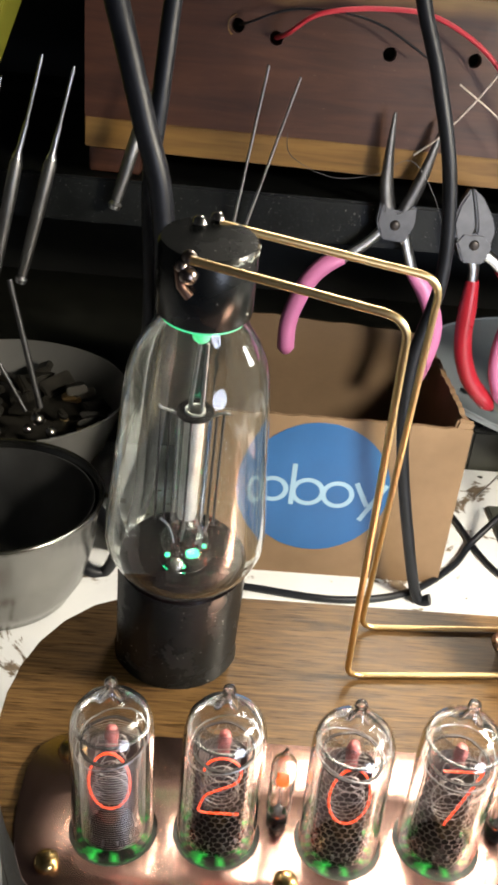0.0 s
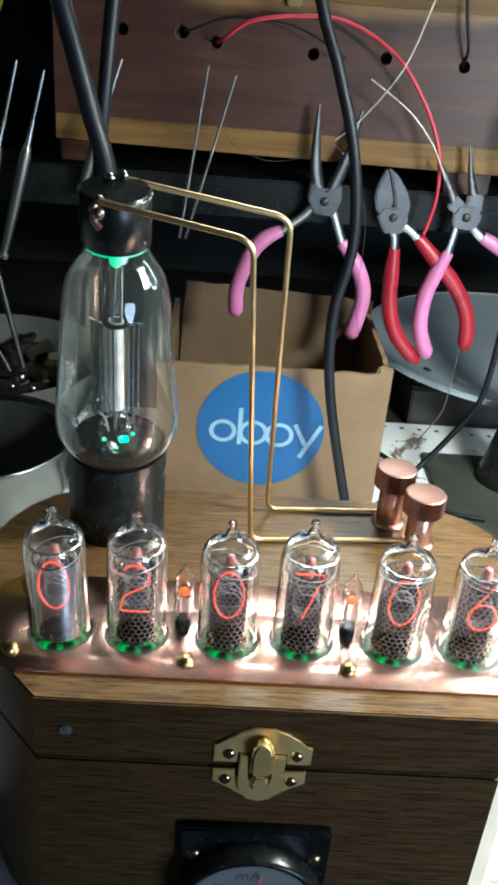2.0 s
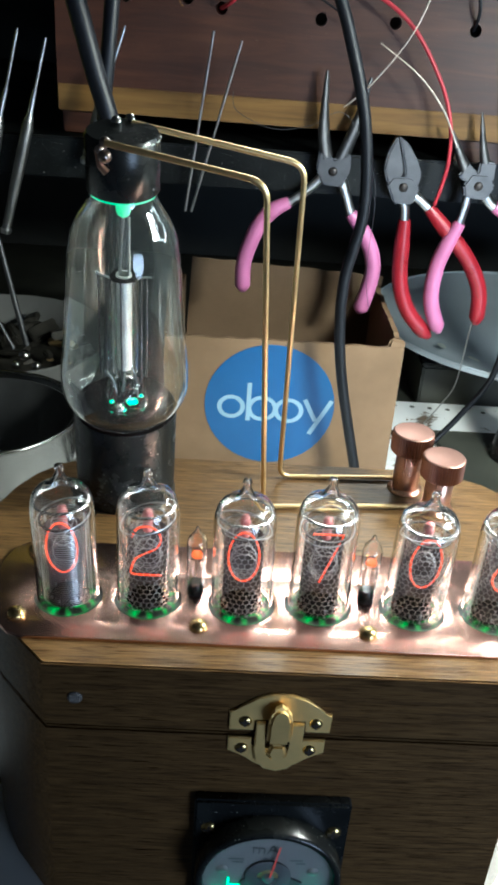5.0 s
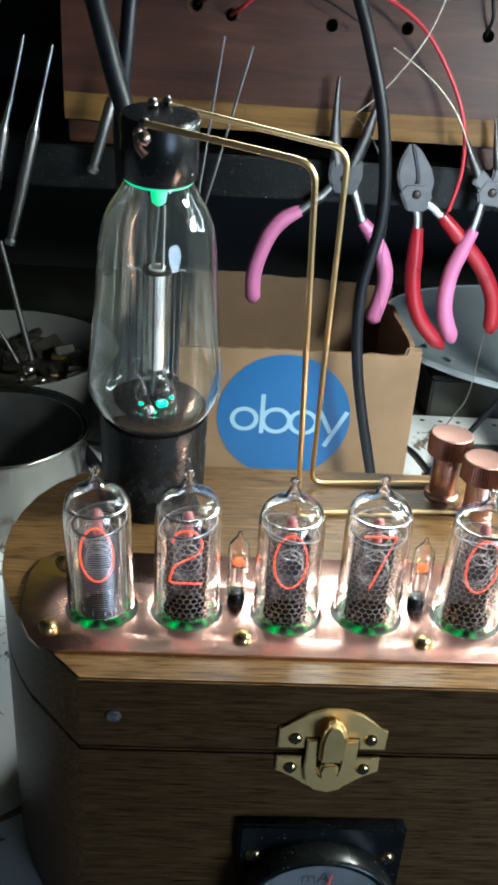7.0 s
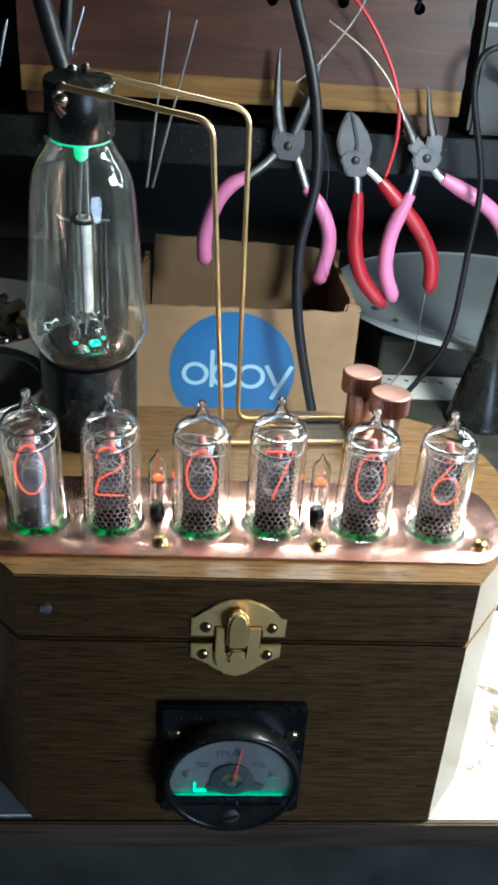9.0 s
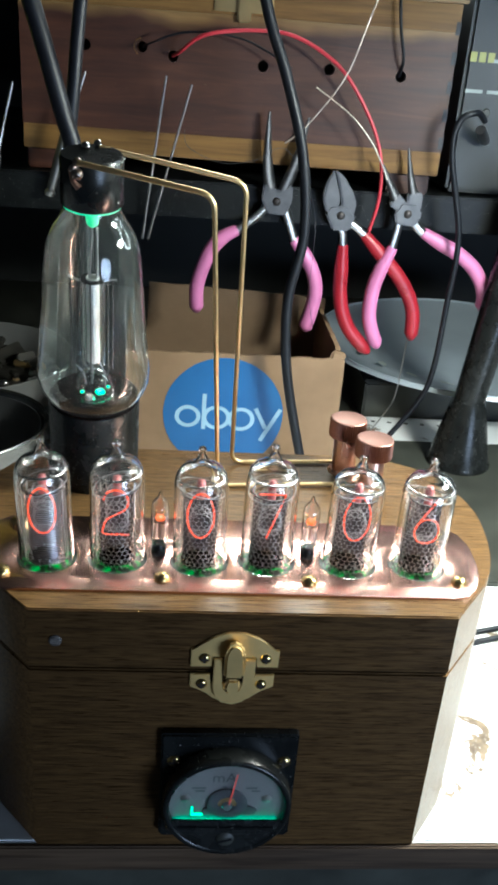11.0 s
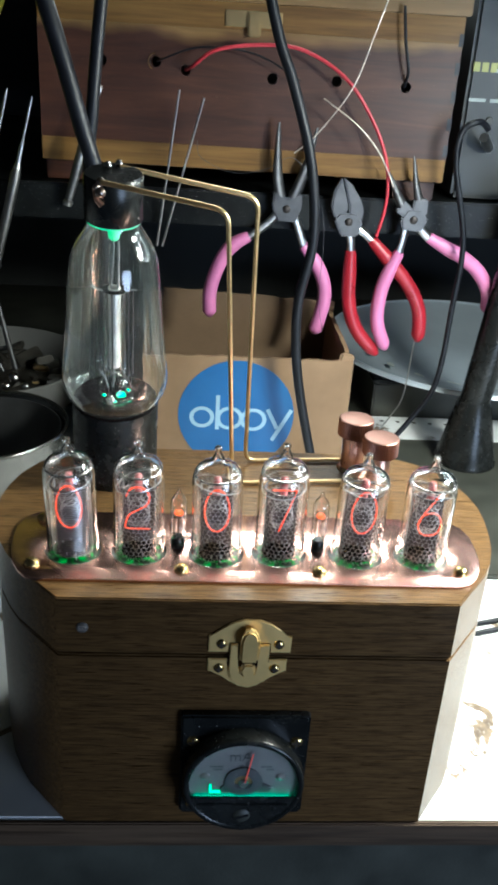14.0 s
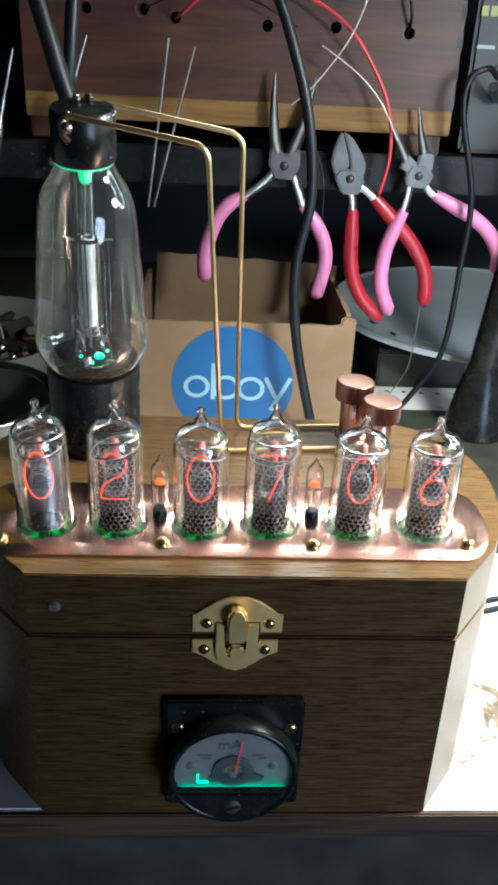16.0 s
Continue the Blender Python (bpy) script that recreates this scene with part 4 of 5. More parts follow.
def ragged(x0, x1, y0, y1, h, seed, rise=0.12):
    """An upright sheet with a slightly torn, uneven top."""
    rnd = random.Random(seed)
    n = 28
    bm = bmesh.new()
    rows = []
    along_x = abs(x1 - x0) > abs(y1 - y0)
    for i in range(n + 1):
        t = i / n
        top = h + rise * (rnd.random() - 0.5) * (1.0 if 0 < i < n else 0.3)
        a = (x0 + (x1 - x0) * t, y0) if along_x else (x0, y0 + (y1 - y0) * t)
        b = (a[0], y1) if along_x else (x1, a[1])
        rows.append([bm.verts.new((*a, 0)), bm.verts.new((*a, top)), bm.verts.new((*b, top - 0.05)), bm.verts.new((*b, 0))])
    for p, q in zip(rows, rows[1:]):
        for k in range(4):
            bm.faces.new((p[k], q[k], q[(k + 1) % 4], p[(k + 1) % 4]))
    bm.faces.new(rows[0])
    bm.faces.new(rows[-1][::-1])
    return bm


part("front_panel", ragged(LX, RX, FY, FY + 0.32, CH - 0.1, 3), CARD, cbox, "brown front panel with torn top edge", smooth=0)
# Back, left side and bottom use the darkened copy; front and right stay pale.
part("back_panel", turned(ragged(LX + 0.2, RX - 0.2, BY - 0.32, BY, CH + 0.6, 4), pose(0, 0, 0.3, 0, 2.6, 0)), CARD_SHADED, cbox, "brown back panel, its colour darkened for shade", smooth=0)
part("side_panel", ragged(LX, LX + 0.32, FY + 0.33, BY - 0.33, CH, 5), CARD_SHADED, cbox, "brown side panel", smooth=0)
part("side_panel", ragged(RX - 0.32, RX, FY + 0.33, BY - 0.33, CH, 6, 0.25), CARD, cbox, "brown side panel", smooth=0)
part("bottom_panel", block(LX + 0.33, RX - 0.33, FY + 0.33, BY - 0.33, 0.02, 0.3), CARD_SHADED, cbox)
part("torn_corner", turned(block(-0.5, 0.5, -0.05, 0.3, -0.25, 0.4, 0.12), pose(RX - 0.45, FY + 0.1, CH - 0.05, 0, 14, 8)), CARD, cbox, "torn crumpled corner")
stk = part("sticker", facing(prism(disc_points(-0.82, 5.6, 3.9, 72), 0.0, 0.03)), BLUE, cbox, "round blue print", at=(0, FY, 0), smooth=0)


def ring_shape(cx, cy, r, w, a0=0, a1=360, n=28, squash=0.92):
    bm = bmesh.new()
    rows = []
    for i in range(n + 1):
        a = radians(a0 + (a1 - a0) * i / n)
        rows.append([bm.verts.new((cx + k * math.cos(a), cy + k * squash * math.sin(a), 0)) for k in (r, r - w)])
    for p, q in zip(rows, rows[1:]):
        bm.faces.new((p[0], q[0], q[1], p[1]))
    return bm


def bar(x0, y0, x1, y1, w):
    d = (Vector((x1, y1)) - Vector((x0, y0))).normalized()
    s = Vector((-d.y, d.x)) * w / 2
    bm = bmesh.new()
    bm.faces.new([bm.verts.new((x0 + s.x, y0 + s.y, 0)), bm.verts.new((x1 + s.x, y1 + s.y, 0)), bm.verts.new((x1 - s.x, y1 - s.y, 0)), bm.verts.new((x0 - s.x, y0 - s.y, 0))])
    return bm


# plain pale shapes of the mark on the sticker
for lift, shape in enumerate((ring_shape(-3.12, 5.38, 0.84, 0.27), ring_shape(-1.25, 5.35, 0.92, 0.27), ring_shape(0.35, 5.3, 0.90, 0.27),
              bar(-2.08, 7.0, -2.08, 4.5, 0.26), bar(1.28, 6.1, 2.0, 4.7, 0.27), bar(2.9, 6.1, 1.7, 3.8, 0.27))):
    part("pale_mark", facing(turned(shape, pose(0, 0.02, 0.036 + 0.004 * lift))), PALE, stk, "pale blue printed shape", smooth=0, fixed=False)

# ---- cedar crate on the shelf ----
crate = thing("wooden_crate", (1.0, 36.3, 19.0), "reddish cedar box with drilled holes standing on the shelf", "crate")
crate.rotation_euler = (0, 0, radians(-3.5))
HOLES = [(-9.9, 26.75), (-6.35, 26.85), (-4.4, 26.45), (1.28, 26.25), (5.5, 26.35), (10.05, 26.25)]
W0, W1, Z0, Z1 = -14.0, 13.35, 1.35, 10.0
front = holed([(W0, Z0 + 1.5), (W1, Z0 + 1.5), (W1, Z1), (W0, Z1)], [(x, z - 19.0, 0.34) for x, z in HOLES], 1.0)
front.transform(pose(0, 0, 0, 90, 0, 0))
part("front_board", front, CEDAR, crate, "red-brown cedar board with drilled holes", at=(0, 0.95, 0))
part("lower_strip", block(W0, W1, -0.06, 1.0, Z0, Z0 + 1.49, 0.05), SAPWOOD, crate, "yellow sapwood strip")
part("upper_strip", block(W0, W1, -0.06, 1.0, Z1 + 0.01, Z1 + 1.6, 0.05), SAPWOOD, crate, "yellow sapwood strip")
part("back_board", block(W0, W1, 17, 18, Z0, Z1, 0.05), CEDAR, crate)
part("side_board", block(W0, W0 + 1, 1.02, 16.9, Z0, Z1 + 1.5, 0.05), CEDAR, crate)
part("side_board", block(W1 - 1, W1, 1.02, 16.9, Z0, Z1 + 1.5, 0.05), CEDAR, crate)
part("lid_board", block(W0 - 0.3, W1 + 0.3, -0.3, 18.2, Z1 + 1.62, Z1 + 3.0, 0.08), CEDAR, crate)
part("bottom_board", block(W0 + 1, W1 - 1, 1.1, 16.9, Z0, Z0 + 0.8), CEDAR, crate)
# Black sheet added behind the holes to stand in for the shade inside.
part("inner_shade", block(W0 + 1.1, W1 - 1.1, 2.2, 2.4, Z0 + 0.8, Z1), MATT_BLACK, crate)
for k in range(5):
    part("finger_joint", block(W1 + 0.005, W1 + 0.05, -0.04, 0.95, Z0 + 1.7 + k * 1.7, Z0 + 2.5 + k * 1.7, 0.01), JOINT_BLUE, crate, "grey painted finger joint")
    part("joint_face", block(W1 - 0.26, W1 - 0.02, -0.085, -0.04, Z0 + 1.7 + k * 1.7, Z0 + 2.45 + k * 1.7, 0.015), JOINT_BLUE, crate, "grey painted finger joint")
for x in (W0 + 1.5, W1 - 1.8):
    part("foot", block(x - 1.4, x + 1.4, 0.5, 3.0, 0.0, Z0 - 0.02, 0.1), CEDAR, crate, "brown wooden foot")
clasp = part("clasp", block(-1.95, 1.7, -0.2, -0.07, Z1 + 0.2, Z1 + 1.15, 0.05), BRASS_ROD, crate, "tarnished brass clasp")
part("hasp", block(-0.5, 0.35, -0.5, -0.21, Z1 - 0.35, Z1 + 1.0, 0.1), BRASS_ROD, clasp)
x, z = HOLES[1]
part("chipped_rim", sweep([(x + 0.5 * math.cos(radians(a)), -0.045, z - 19.0 + 0.5 * math.sin(radians(a))) for a in range(100, 250, 10)], [0.02 + 0.03 * abs(math.sin(k * 1.3)) for k in range(15)], 6), SAPWOOD, crate, "pale chipped wood beside the hole")

# ---- pliers and cutters hanging on the shelf lip ----


def gripped(name, jaws, joint, rivet, shanks, grips, grip_mat, label, category, y):
    t = thing(name, (0, y, 0), label, category, "hand tools on the shelf lip")
    for j in jaws:
        if len(j[0]) == 2:
            part("jaw", slab(j, 0.34), DULL_STEEL, t, "dull forged steel jaw")
            continue
        pts, rad = zip(*[((x, 0, z), r) for x, z, r in j])
        part("jaw", sweep(smooth_path(pts, 4), list(np.interp(np.linspace(0, len(rad) - 1, (len(rad) - 1) * 4 + 1), range(len(rad)), rad)), 10, flat=0.75), DULL_STEEL, t, "dull grey steel jaw")
    part("joint", slab(joint, 0.42), DULL_STEEL, t, "forged steel box joint")
    part("rivet", turned(facing(lathe([(0, 0.1), (0.2, 0.09), (0.27, 0.03), (0.28, -0.1)], 18)), pose(rivet[0], -0.42, rivet[1])), DARK_METAL, t, "dark joint rivet")
    for s in shanks:
        part("shank", sweep(smooth_path([(x, 0, z) for x, z in s], 4), 0.33, 8, flat=0.8), STEEL, t, "bare steel handle shank")
    for g in grips:
        pts = smooth_path([(x, -0.02, z) for x, z in g], 6)
        n = len(pts)
        rad = [0.36 + 0.14 * min(1, i / 6) - (0.0 if i < n - 2 else 0.16 * (i - n + 3)) for i in range(n)]
        part("grip", sweep(pts, rad, 14), grip_mat, t, "dipped vinyl handle grip", smooth=70)
    return t


gripped("long_nose_pliers", [[(3.25, 18.9, 0.52), (2.98, 20.2, 0.42), (2.87, 22.0, 0.26), (2.85, 23.7, 0.09)], [(4.15, 18.9, 0.5), (4.7, 20.4, 0.42), (5.1, 22.0, 0.26), (5.4, 23.5, 0.09)]],
        [(3.1, 17.4), (4.35, 17.3), (4.75, 18.3), (4.7, 19.3), (3.75, 18.9), (2.8, 19.4), (2.7, 18.3)], (3.7, 18.2), [[(3.2, 17.9), (2.4, 17.0), (1.0, 15.9)], [(4.3, 17.8), (4.7, 16.8), (5.3, 15.3)]],
        [[(1.29, 16.16), (0.3, 15.6), (-0.5, 14.6), (-1.1, 13.0), (-1.3, 11.8), (-1.22, 10.3)], [(5.1, 15.7), (6.1, 14.5), (6.75, 13.2), (6.93, 12.0), (6.7, 10.5), (6.4, 9.3)]],
        PINK, "grey long-nose pliers with pink vinyl grips, hanging jaws up", "pliers", 35.15)
gripped("side_cutters", [[(7.28, 20.5), (6.85, 19.6), (6.72, 18.6), (7.0, 17.8), (7.7, 17.4), (7.9, 18.6), (7.55, 19.7)], [(7.36, 20.5), (7.98, 20.1), (8.65, 19.2), (9.0, 18.4), (8.9, 17.7), (8.0, 17.5), (7.98, 18.6), (7.65, 19.7)]],
        [(7.55, 16.6), (8.7, 16.6), (9.0, 17.6), (8.5, 18.2), (7.3, 18.2), (7.0, 17.7)], (8.0, 17.6), [[(8.0, 17.0), (8.35, 16.3), (8.45, 15.2)], [(8.6, 17.2), (9.3, 16.8), (10.1, 16.1)]],
        [[(8.43, 15.6), (8.5, 14.0), (8.6, 12.4), (8.95, 10.9), (9.7, 9.5), (11.2, 8.0)], [(9.8, 16.4), (11.0, 15.2), (12.4, 13.8), (13.4, 12.4), (13.95, 11.0), (14.08, 9.1)]],
        RED, "grey side cutters with red vinyl grips, hanging jaws up", "cutters", 34.85)
gripped("round_nose_pliers", [[(11.55, 18.9, 0.42), (11.2, 19.5, 0.33), (10.8, 20.2, 0.24), (10.2, 21.3, 0.07)], [(12.75, 19.1, 0.4), (12.5, 19.8, 0.33), (12.25, 20.7, 0.22), (11.95, 22.1, 0.07)], [(11.1, 18.5), (11.9, 18.0), (12.3, 18.7), (11.6, 19.3)], [(12.2, 18.3), (13.3, 18.3), (13.25, 19.4), (12.3, 19.4)]],
        [(11.7, 17.3), (13.0, 17.2), (13.4, 18.0), (12.9, 18.7), (11.9, 18.7), (11.5, 18.0)], (12.4, 18.0), [[(12.0, 17.6), (11.95, 16.8), (11.75, 15.6)], [(12.9, 17.6), (13.4, 17.0), (14.2, 16.5)]],
        [[(11.8, 15.7), (11.2, 14.2), (10.85, 13.0), (10.75, 11.5), (10.95, 10.2), (11.7, 8.5)], [(13.7, 16.8), (15.1, 16.1), (16.5, 15.4), (17.75, 14.4), (18.6, 13.0), (18.7, 11.6)]],
        PINK, "grey round-nose pliers with pink vinyl grips, hanging jaws up", "pliers", 34.55)

# ---- slim screwdrivers at the shelf ----


def driver(tip, neck, shoulder, end, y, label):
    t = thing("screwdriver", (0, y, 0), label, "screwdriver", "precision screwdrivers")
    v = [Vector((q[0], 0, q[1])) for q in (tip, neck, shoulder, end)]
    part("blade", sweep([v[0], v[0].lerp(v[1], 0.1), v[1]], [0.05, 0.09, 0.09], 8), STEEL, t, "thin steel blade")
    part("ferrule", sweep([v[1], v[1].lerp(v[2], 0.8), v[2]], [0.13, 0.17, 0.3], 10), STEEL, t, "bright steel ferrule")
    mid = v[2].lerp(v[3], 0.5)
    part("handle", sweep([v[2], v[2].lerp(v[3], 0.04), mid, v[3]], [0.24, 0.34, 0.34, 0.27], 12), HANDLE_STEEL, t, "knurled grey metal handle")
    part("swivel_cap", sweep([v[3], v[3] + (v[3] - v[2]).normalized() * 0.2, v[3] + (v[3] - v[2]).normalized() * 0.45], [0.2, 0.36, 0.3], 12), STEEL, t, "shiny swivel cap")
    return t


driver((-14.7, 24.8), (-15.55, 21.6), (-16.1, 19.8), (-17.6, 13.2), 35.1, "grey metal precision screwdriver standing blade up")
driver((-13.15, 24.4), (-13.9, 21.6), (-14.35, 19.9), (-16.05, 13.6), 35.1, "grey metal precision screwdriver standing blade up")
driver((-16.8, 23.6), (-17.4, 21.2), (-18.0, 19.4), (-19.6, 13.0), 35.3, "grey metal precision screwdriver in the dark")
driver((-8.7, 25.3), (-9.4, 23.2), (-9.9, 21.8), (-11.0, 18.1), 35.1, "grey metal precision screwdriver behind the cables")
for a, b in (((-3.72, 34.0, 25.4), (-5.09, 35.6, 15.1)), ((-2.15, 34.0, 25.0), (-4.72, 35.6, 15.1))):
    tagged(part("needle_rod", sweep([a, b], [0.07, 0.09], 8), STEEL), "thin straight bright steel rod leaning on the shelf lip", "rod", "thin steel rods")

# ---- bowls ----
steel_bowl = thing("steel_bowl", (-15.4, 25.2, 0), "empty stainless steel bowl on the bench", "bowl")
part("bowl", shell([(0.0, 0.0), (3.0, 0.0), (3.7, 0.35), (4.3, 1.4), (4.75, 3.2), (5.0, 5.6), (5.25, 5.85)][0:], -0.09, 56), BOWL_STEEL, steel_bowl, "spun stainless steel")
part("rolled_rim", turned(sweep([(5.22 * math.cos(2 * math.pi * k / 48), 5.22 * math.sin(2 * math.pi * k / 48), 5.85) for k in range(48)], 0.12, 8, loop=True), Matrix()), BOWL_STEEL, steel_bowl, "rolled bright rim")
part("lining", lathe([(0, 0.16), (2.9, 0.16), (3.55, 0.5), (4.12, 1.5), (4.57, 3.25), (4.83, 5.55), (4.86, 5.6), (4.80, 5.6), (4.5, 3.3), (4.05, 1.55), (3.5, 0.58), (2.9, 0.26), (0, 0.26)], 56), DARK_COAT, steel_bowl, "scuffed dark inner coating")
white_bowl = thing("enamel_bowl", (-17.9, 37.7, 0), "white bowl holding dark metal scraps and small parts", "bowl")
part("bowl", shell([(0.0, 0.0), (3.8, 0.0), (4.8, 0.5), (6.2, 2.4), (7.0, 4.6), (7.4, 5.6)], -0.12, 56), ENAMEL, white_bowl, "white enamelled steel")
rnd = random.Random(11)
for k in range(46):
    a, r = rnd.random() * 6.28, 5.6 * math.sqrt(rnd.random())
    x, y, z = r * math.cos(a), r * math.sin(a), 3.6 + rnd.random() * 1.0
    s = 0.3 + rnd.random() * 0.9
    piece = turned(block(-s, s, -s * 0.6, s * 0.6, -0.18, 0.18 + rnd.random() * 0.3, 0.1), pose(x, y, z, rnd.uniform(-40, 40), rnd.uniform(-40, 40), rnd.uniform(0, 180)))
    part("scrap", piece, SCRAP if k % 6 else BRASS_ROD, white_bowl)
part("filling", lathe([(0, 3.9), (4.0, 3.8), (5.8, 3.3), (5.2, 1.5), (0, 1.0)], 32), SCRAP, white_bowl, "heap of dark scraps")
tagged(part("metal_rod", sweep([(-16.6, 34.5, 13.5), (-15.0, 33.9, 6.2)], [0.16, 0.2], 8), DULL_STEEL), "grey steel rod standing in the bowl", "rod")
tagged(part("metal_rod", sweep([(-17.6, 34.0, 9.5), (-15.8, 33.7, 6.0)], [0.12, 0.14], 8), DULL_STEEL), "short grey steel rod standing in the bowl", "rod")
for x, y, z, r in ((-15.1, 33.6, 5.6, 0.42), (-14.2, 32.9, 5.2, 0.34), (-15.6, 33.2, 5.1, 0.3)):
    tagged(part("bead", turned(lathe([(0, r), (r * 0.5, r * 0.86), (r * 0.86, r * 0.5), (r, 0), (r * 0.86, -r * 0.5), (0, -r)], 16), pose(x, y, z)), SOLDER), "small shiny metal bead lying in the bowl", "bead", "metal beads", )

# ---- cables and wires ----
wire("cable", [(-12.0, 20.5, 38), (-10.4, 20.3, 32), (-9.2, 20.2, 28.1), (-8.2, 20.2, 24.5), (-7.45, 20.4, 21.5), (-7.3, 21.5, 16), (-8.2, 25, 7), (-9.6, 28.5, 1.4), (-10.2, 30.0, 0.45), (-12.0, 33.5, 0.45)], 0.42, CABLE, "thick black power cable hanging behind the tube", "cable")
wire("cable", [(-6.2, 21.6, 38), (-7.0, 21.6, 32), (-7.45, 21.4, 28.3), (-7.75, 21.2, 25), (-8.0, 21.4, 22), (-7.9, 22, 16), (-8.8, 25, 6), (-10.0, 26.9, 0.5), (-11.2, 26.9, 0.36), (-11.9, 29.4, 0.36), (-12.2, 34, 0.36)], 0.32, CABLE, "black cable looping down onto the bench", "cable")
wire("cable", [(-0.6, 26.5, 38), (0.7, 26.5, 32.5), (1.74, 26.5, 28.9), (2.86, 26.5, 26.2), (4.1, 26.5, 22.3), (4.6, 26.5, 18), (4.0, 26.5, 13.9), (4.35, 26.6, 9.5), (5.6, 26.6, 4.1), (6.7, 26.5, 0.36), (7.4, 26.3, 0.36)], 0.31, CABLE, "thick black cable hanging before the cardboard box", "cable")
wire("thin_cable", [(16.9, 35.5, 24.0), (15.6, 33.2, 24.6), (14.5, 33, 24.0), (14.4, 33, 21.9), (15.7, 33, 17), (15.7, 33, 12.5), (15.4, 33, 6.7), (14.0, 33.4, 3.4), (11.2, 32.2, 0.5), (9.3, 29.6, 0.22), (6.2, 26.9, 0.22), (2.4, 25.9, 0.22), (-2.2, 26.4, 0.22), (-6, 27, 0.22)], 0.2, CABLE, "thin black lead trailing along the bench", "cable")
wire("thin_cable", [(8.6, 37.6, 0.2), (10.4, 35.4, 0.2), (11.2, 31.6, 0.2), (12.0, 29.4, 0.2), (13.1, 28.2, 0.45), (15.5, 27.5, 0.55)], 0.17, CABLE, "thin black lead curling on the bench", "cable")
for d in (0.0, 0.75):
    wire("thin_cable", [(11.2, 13.2 + d, 0.16), (13.2, 12.3 + d, 0.16), (14.3, 12.5 + d, 0.16), (18, 13.5 + d, 0.16), (24, 14.5 + d, 0.16)], 0.15, CABLE, "thin black lead lying on white bench", "cable", 6)
wire("red_wire", [(-3.4, 36.9, 26.45), (-2.9, 35.2, 26.8), (-1.5, 34.4, 27.8), (1.2, 34.4, 28.25), (4.0, 34.3, 28.1), (6.9, 34.1, 26.55), (9.0, 34.0, 23.9), (10.05, 33.9, 21.5), (10.3, 33.9, 19.1), (9.95, 34.1, 16.8)], 0.115, RED_WIRE, "thin red insulated wire arching from a drilled hole")
wire("black_wire", [(-5.3, 37.0, 26.85), (-4.8, 35.4, 27.1), (-2.5, 34.9, 27.9), (1, 34.9, 27.7), (4, 34.8, 26.3)], 0.06, CABLE, "thin black wire from a drilled hole")
wire("black_wire", [(11.0, 36.0, 26.25), (10.9, 34.9, 27.3), (10.5, 34.9, 29), (10.2, 35, 31)], 0.1, CABLE, "thin black wire from a drilled hole")
wire("bare_wire", [(9.2, 33.5, 32.5), (8.24, 33.5, 29.3), (7.18, 33.5, 26.1), (5.2, 33.5, 23.3), (3.8, 33.6, 22.0)], 0.046, PALE_WIRE, "thin bare copper wire")
wire("bare_wire", [(5.45, 33.6, 25.4), (7.8, 33.5, 23.9), (9.45, 33.5, 22.2), (10.6, 33.6, 20.2)], 0.046, PALE_WIRE, "thin bare copper wire")
wire("bare_wire", [(-2.5, 34.0, 22.4), (-2.2, 33.6, 21.4), (-0.1, 33.5, 20.6), (2.0, 33.5, 20.9), (4.0, 33.6, 21.6), (6.1, 33.6, 18.0), (6.3, 33.6, 12.5), (6.9, 34.0, 9.8)], 0.018, DULL_STEEL, "hair-thin bare wire loop")
wire("bare_wire", [(14.3, 36.5, 8.5), (14.2, 37.0, 4.0), (13.6, 37.3, 2.2), (12.6, 37.6, 0.3)], 0.05, STEEL, "thin bent bare wire standing on the bench")

# ---- right-hand side: plate, stand, soldering station ----
riser = thing("black_block", (23.0, 49.5, 0), "black box supporting the plate behind the bench", "box")
part("body", block(-10, 10, -7.4, 8, -0.5, 2.85, 0.15), MATT_BLACK, riser)
part("lid", block(-10.1, 10.1, -7.45, 8.1, 2.86, 3.15, 0.08), BLACK, riser)
dish = thing("plate", (22.9, 48.6, 3.16), "white glazed plate with faint leaf pattern on a black box", "plate")
part("plate_body", shell([(0, 0.0), (7.0, 0.0), (8.2, 0.25), (10.4, 0.75), (12.8, 1.3), (13.1, 1.45)], -0.28, 72), CERAMIC, dish, "glazed white ceramic")
part("rim_line", turned(sweep([(13.07 * math.cos(2 * math.pi * k / 64), 13.07 * math.sin(2 * math.pi * k / 64), 1.5) for k in range(64)], 0.09, 6, loop=True), Matrix()), CERAMIC, dish, "bright rounded rim")
for k in range(8):
    a = radians(195 + k * 17)
    leaf = [(0.75 * math.cos(b) * (1 + 0.2 * math.sin(3 * b)), 0.34 * math.sin(b)) for b in [i * math.pi / 8 for i in range(16)]]
    part("leaf_print", turned(turned(prism(leaf, 0.0, 0.02), pose(0, 0, 0, 0, 0, 50)), pose(0, 0, 0, 0, 0, math.degrees(a)) @ pose(10.0, 0, 1.0, 0, -14, 0)), LETTER_GREY, dish, "faint grey-green leaf print", smooth=0)
mat = tagged(part("rubber_mat", block(13.0, 34.0, 17.6, 36.6, 0.003, 0.35, 0.1), MATT_BLACK), "black rubber mat lying on the bench", "mat")
stand = thing("tool_stand", (18.6, 33.2, 0.36), "black conical stand with a post on the mat", "stand")
part("foot", lathe([(0, 0), (2.3, 0), (2.35, 0.15), (2.2, 0.4), (1.75, 2.6), (1.3, 4.6), (1.15, 5.0), (0, 5.0)], 40), BLACK, stand, "black flared foot")
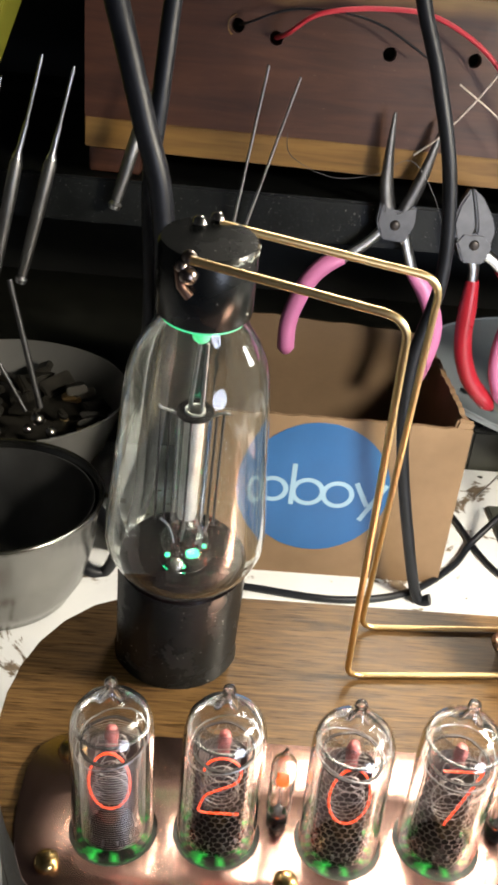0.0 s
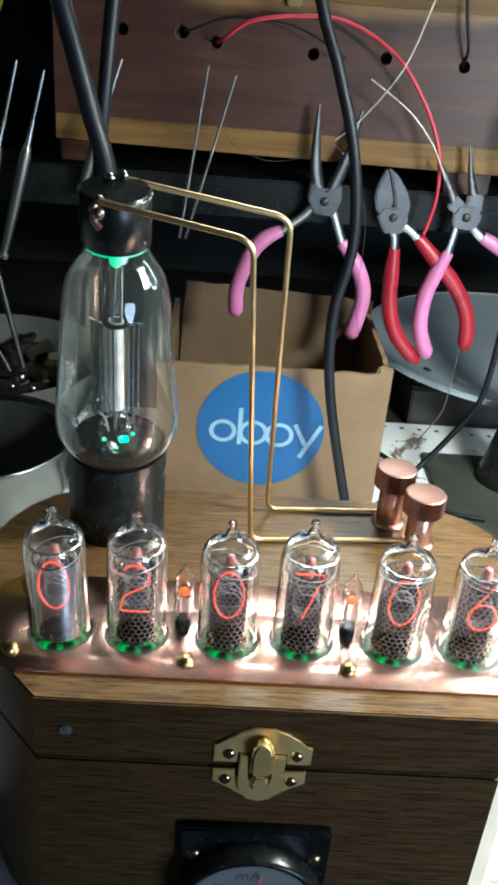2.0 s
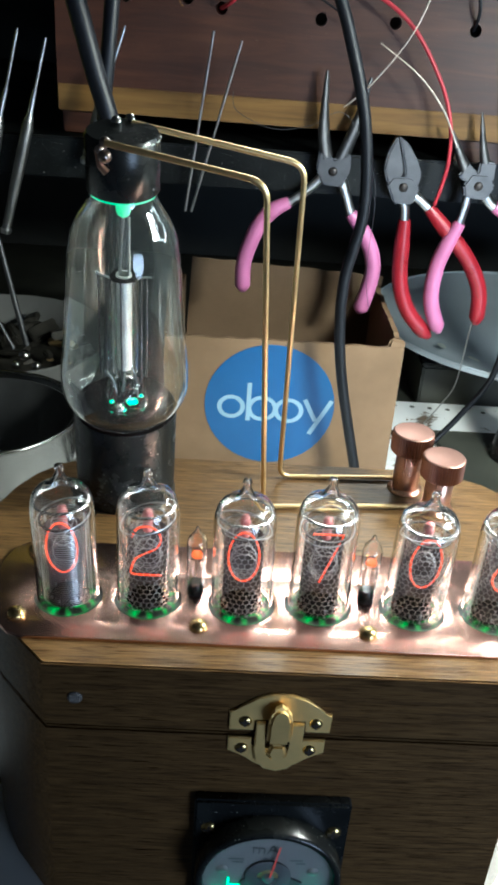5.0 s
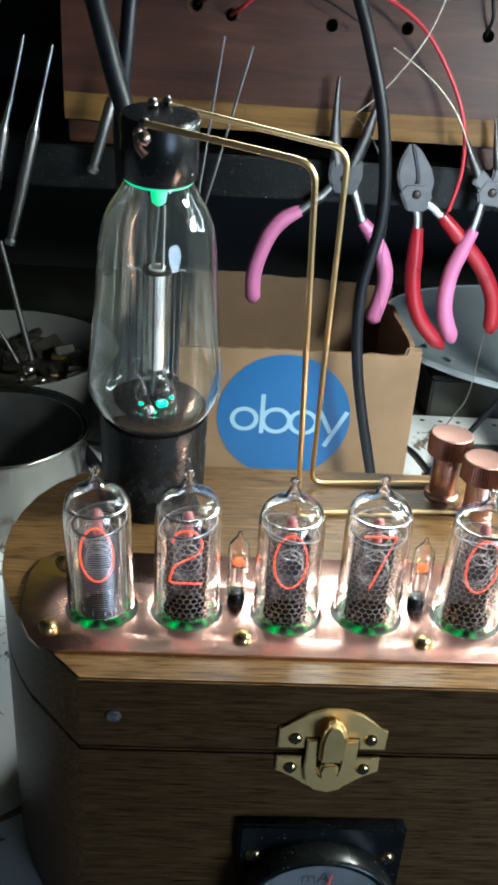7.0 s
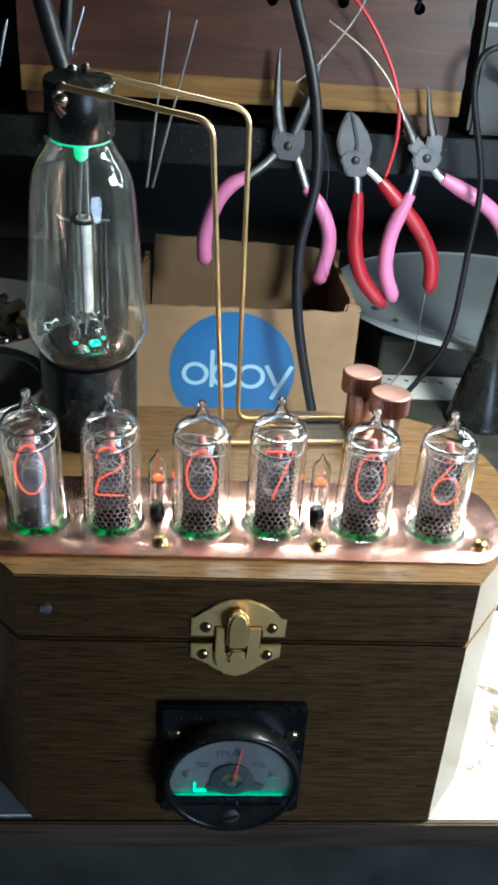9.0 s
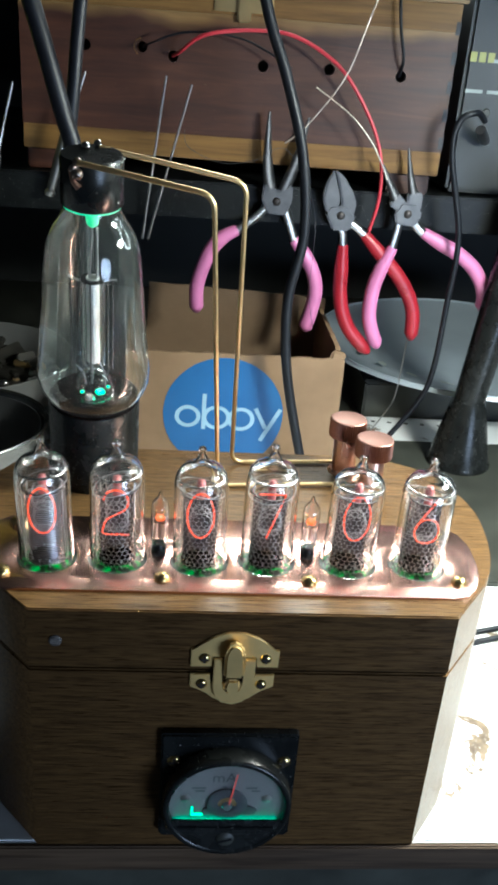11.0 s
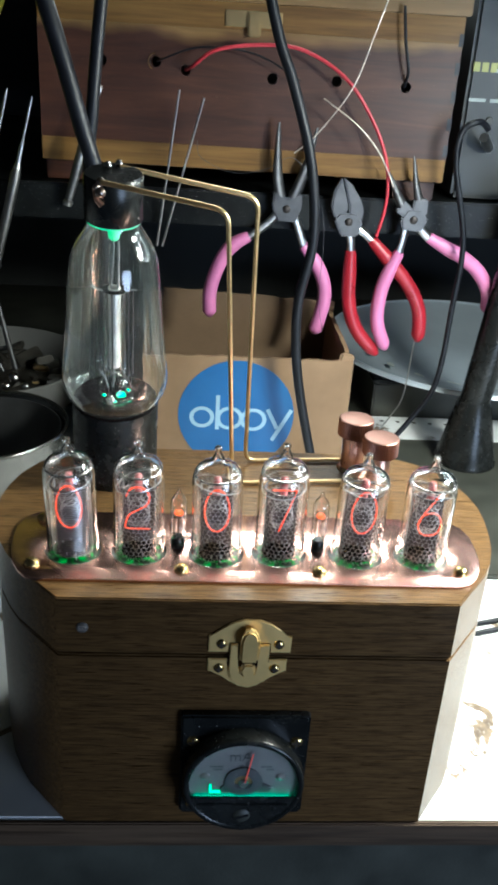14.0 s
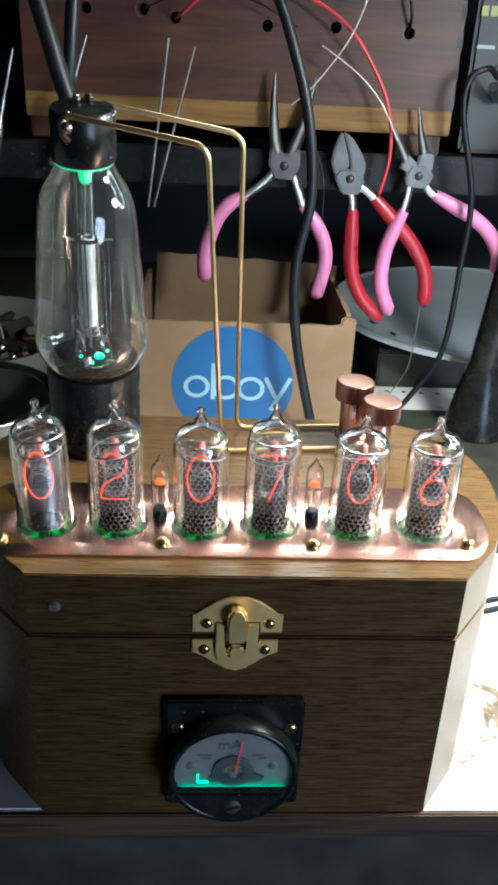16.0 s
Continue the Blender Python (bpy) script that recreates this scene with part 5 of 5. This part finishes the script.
part("post", sweep([(0, 0, 4.9), (0.9, 0.2, 12), (1.8, 0.4, 20)], [1.12, 1.2, 1.25], 20), BLACK, stand, "thick black leaning post")
sol = thing("soldering_station", (22.5, 44, 19.0), "dark soldering station with yellow lettering on the shelf", "soldering station")
part("housing", block(-6.7, 6.2, -6, 8, 0, 14, 0.25), PANEL, sol, "dark blue-grey housing")
for x, z, w, h in ((-6.5, 8.4, 0.45, 0.6), (-5.9, 8.4, 0.45, 0.6), (-5.3, 8.4, 0.45, 0.6)):
    part("yellow_mark", block(x, x + w, -6.05, -5.99, z, z + h, 0.02), LETTER, sol, "yellow printed shape", smooth=0)
for x, z, w in ((-5.0, 8.4, 2.2), (-6.5, 6.5, 1.2), (-5.0, 6.5, 1.6)):
    part("print_bar", block(x, x + w, -6.04, -5.99, z, z + 0.22), LETTER_GREY, sol, "pale unreadable print", smooth=0)
part("indicator", turned(facing(lathe([(0, 0.2), (0.25, 0.15), (0.3, 0)], 16)), pose(-4.8, -6.0, 5.3)), MATT_BLACK, sol)
part("connector", sweep(smooth_path([(-4.6, -6.0, 3.6), (-4.9, -7.0, 3.7), (-5.6, -8.0, 4.4)], 5), 0.34, 12), STEEL, sol, "bright metal cable connector")
for k in range(9):
    tagged(part("drilled_hole", turned(lathe([(0, 0.012), (0.17, 0.012), (0.19, 0.004)], 14), pose(11.0 + k * 1.35, 41.0 - 0.1 * k, 0)), MATT_BLACK), "small dark hole in the white bench top", "hole", "row of holes in the bench", "structure")
yellow = thing("yellow_case", (-23.5, 33, 19.1), "yellow plastic case at the edge of the shelf", "case")
part("shell", turned(block(-5, 3.4, -1.5, 3, 0, 16, 0.8, 4), pose(0, 3.2, 0, 0, 22, 0)), YELLOW, yellow, "moulded yellow plastic")
part("rim_band", turned(block(3.3, 3.6, -1.2, 2.7, 1.5, 14.5, 0.1), pose(0, 3.2, 0, 0, 22, 0)), YELLOW, yellow, "raised yellow edge band")

# ---- bench lamp above, out of sight but mirrored in the glass ----
lamp = thing("bench_lamp", (38, 12, 0), "white bench lamp with glowing ring standing on the bench", "lamp")
base_at = Vector((38, 12, 0))
AIM = Vector((16, 4, 8))
head = (AIM - LAMP).to_track_quat("-Z", "Y").to_matrix().to_4x4()
RING = LAMP + Vector((3, 13, 1))
ring_at = Matrix.Translation(RING - base_at) @ (Vector((0, 9, 10)) - RING).to_track_quat("-Z", "Y").to_matrix().to_4x4()
part("foot", lathe([(0, 0), (8, 0), (8, 0.8), (7.4, 1.2), (0, 1.4)], 40), ENAMEL, lamp)
part("post", sweep(smooth_path([(0, 0, 1.2), (0, 0, 18), (-1, -1, 30), (-11.5, -7.0, 32)], 8), 0.8, 12), DULL_STEEL, lamp, "grey steel post")
part("hood", turned(lathe([(0, 2.6), (4.2, 2.6), (5.6, 1.7), (5.9, 0.3), (5.7, 0.3), (5.3, 1.2), (0, 1.6)], 40), Matrix.Translation(LAMP - base_at) @ head), ENAMEL, lamp, "white metal hood")
part("ring_tube", turned(sweep([(6.5 * math.cos(2 * math.pi * k / 40), 6.5 * math.sin(2 * math.pi * k / 40), 0) for k in range(40)], 0.8, 10, loop=True), ring_at), LAMP_GLOW, lamp, "glowing ring tube")
part("ring_arm", sweep(smooth_path([tuple(RING + Vector((3.0, 0.5, 5.8)) - base_at), tuple(RING + Vector((6, 6, 7)) - base_at), (-3, -2, 31)], 5), 0.5, 8), DULL_STEEL, lamp)

# ---- panel lamp over the shelf, mirrored in the copper plate ----
panel_lamp = thing("panel_lamp", (9, 60, 50), "flat white panel lamp on a wall arm above the shelf", "lamp")
aimed = Matrix.Translation(PANEL_AT - Vector((9, 60, 50))) @ (Vector((3, 4, 11)) - PANEL_AT).to_track_quat("-Z", "Y").to_matrix().to_4x4()
part("housing", turned(block(-7.8, 7.8, -7.2, 7.2, 0.25, 2.0, 0.3), aimed), ENAMEL, panel_lamp, "white metal housing")
part("arm", sweep(smooth_path([(0, 19.1, 0), (0, 4, 1), (0, -12, -2), (0, -16.5, -3.6)], 6), 0.6, 10), DULL_STEEL, panel_lamp, "grey steel arm")
part("wall_plate", facing(turned(lathe([(0, 0.4), (2.6, 0.4), (2.8, 0), (0, 0)], 24), pose(0, 0, -19.15))), ENAMEL, panel_lamp)
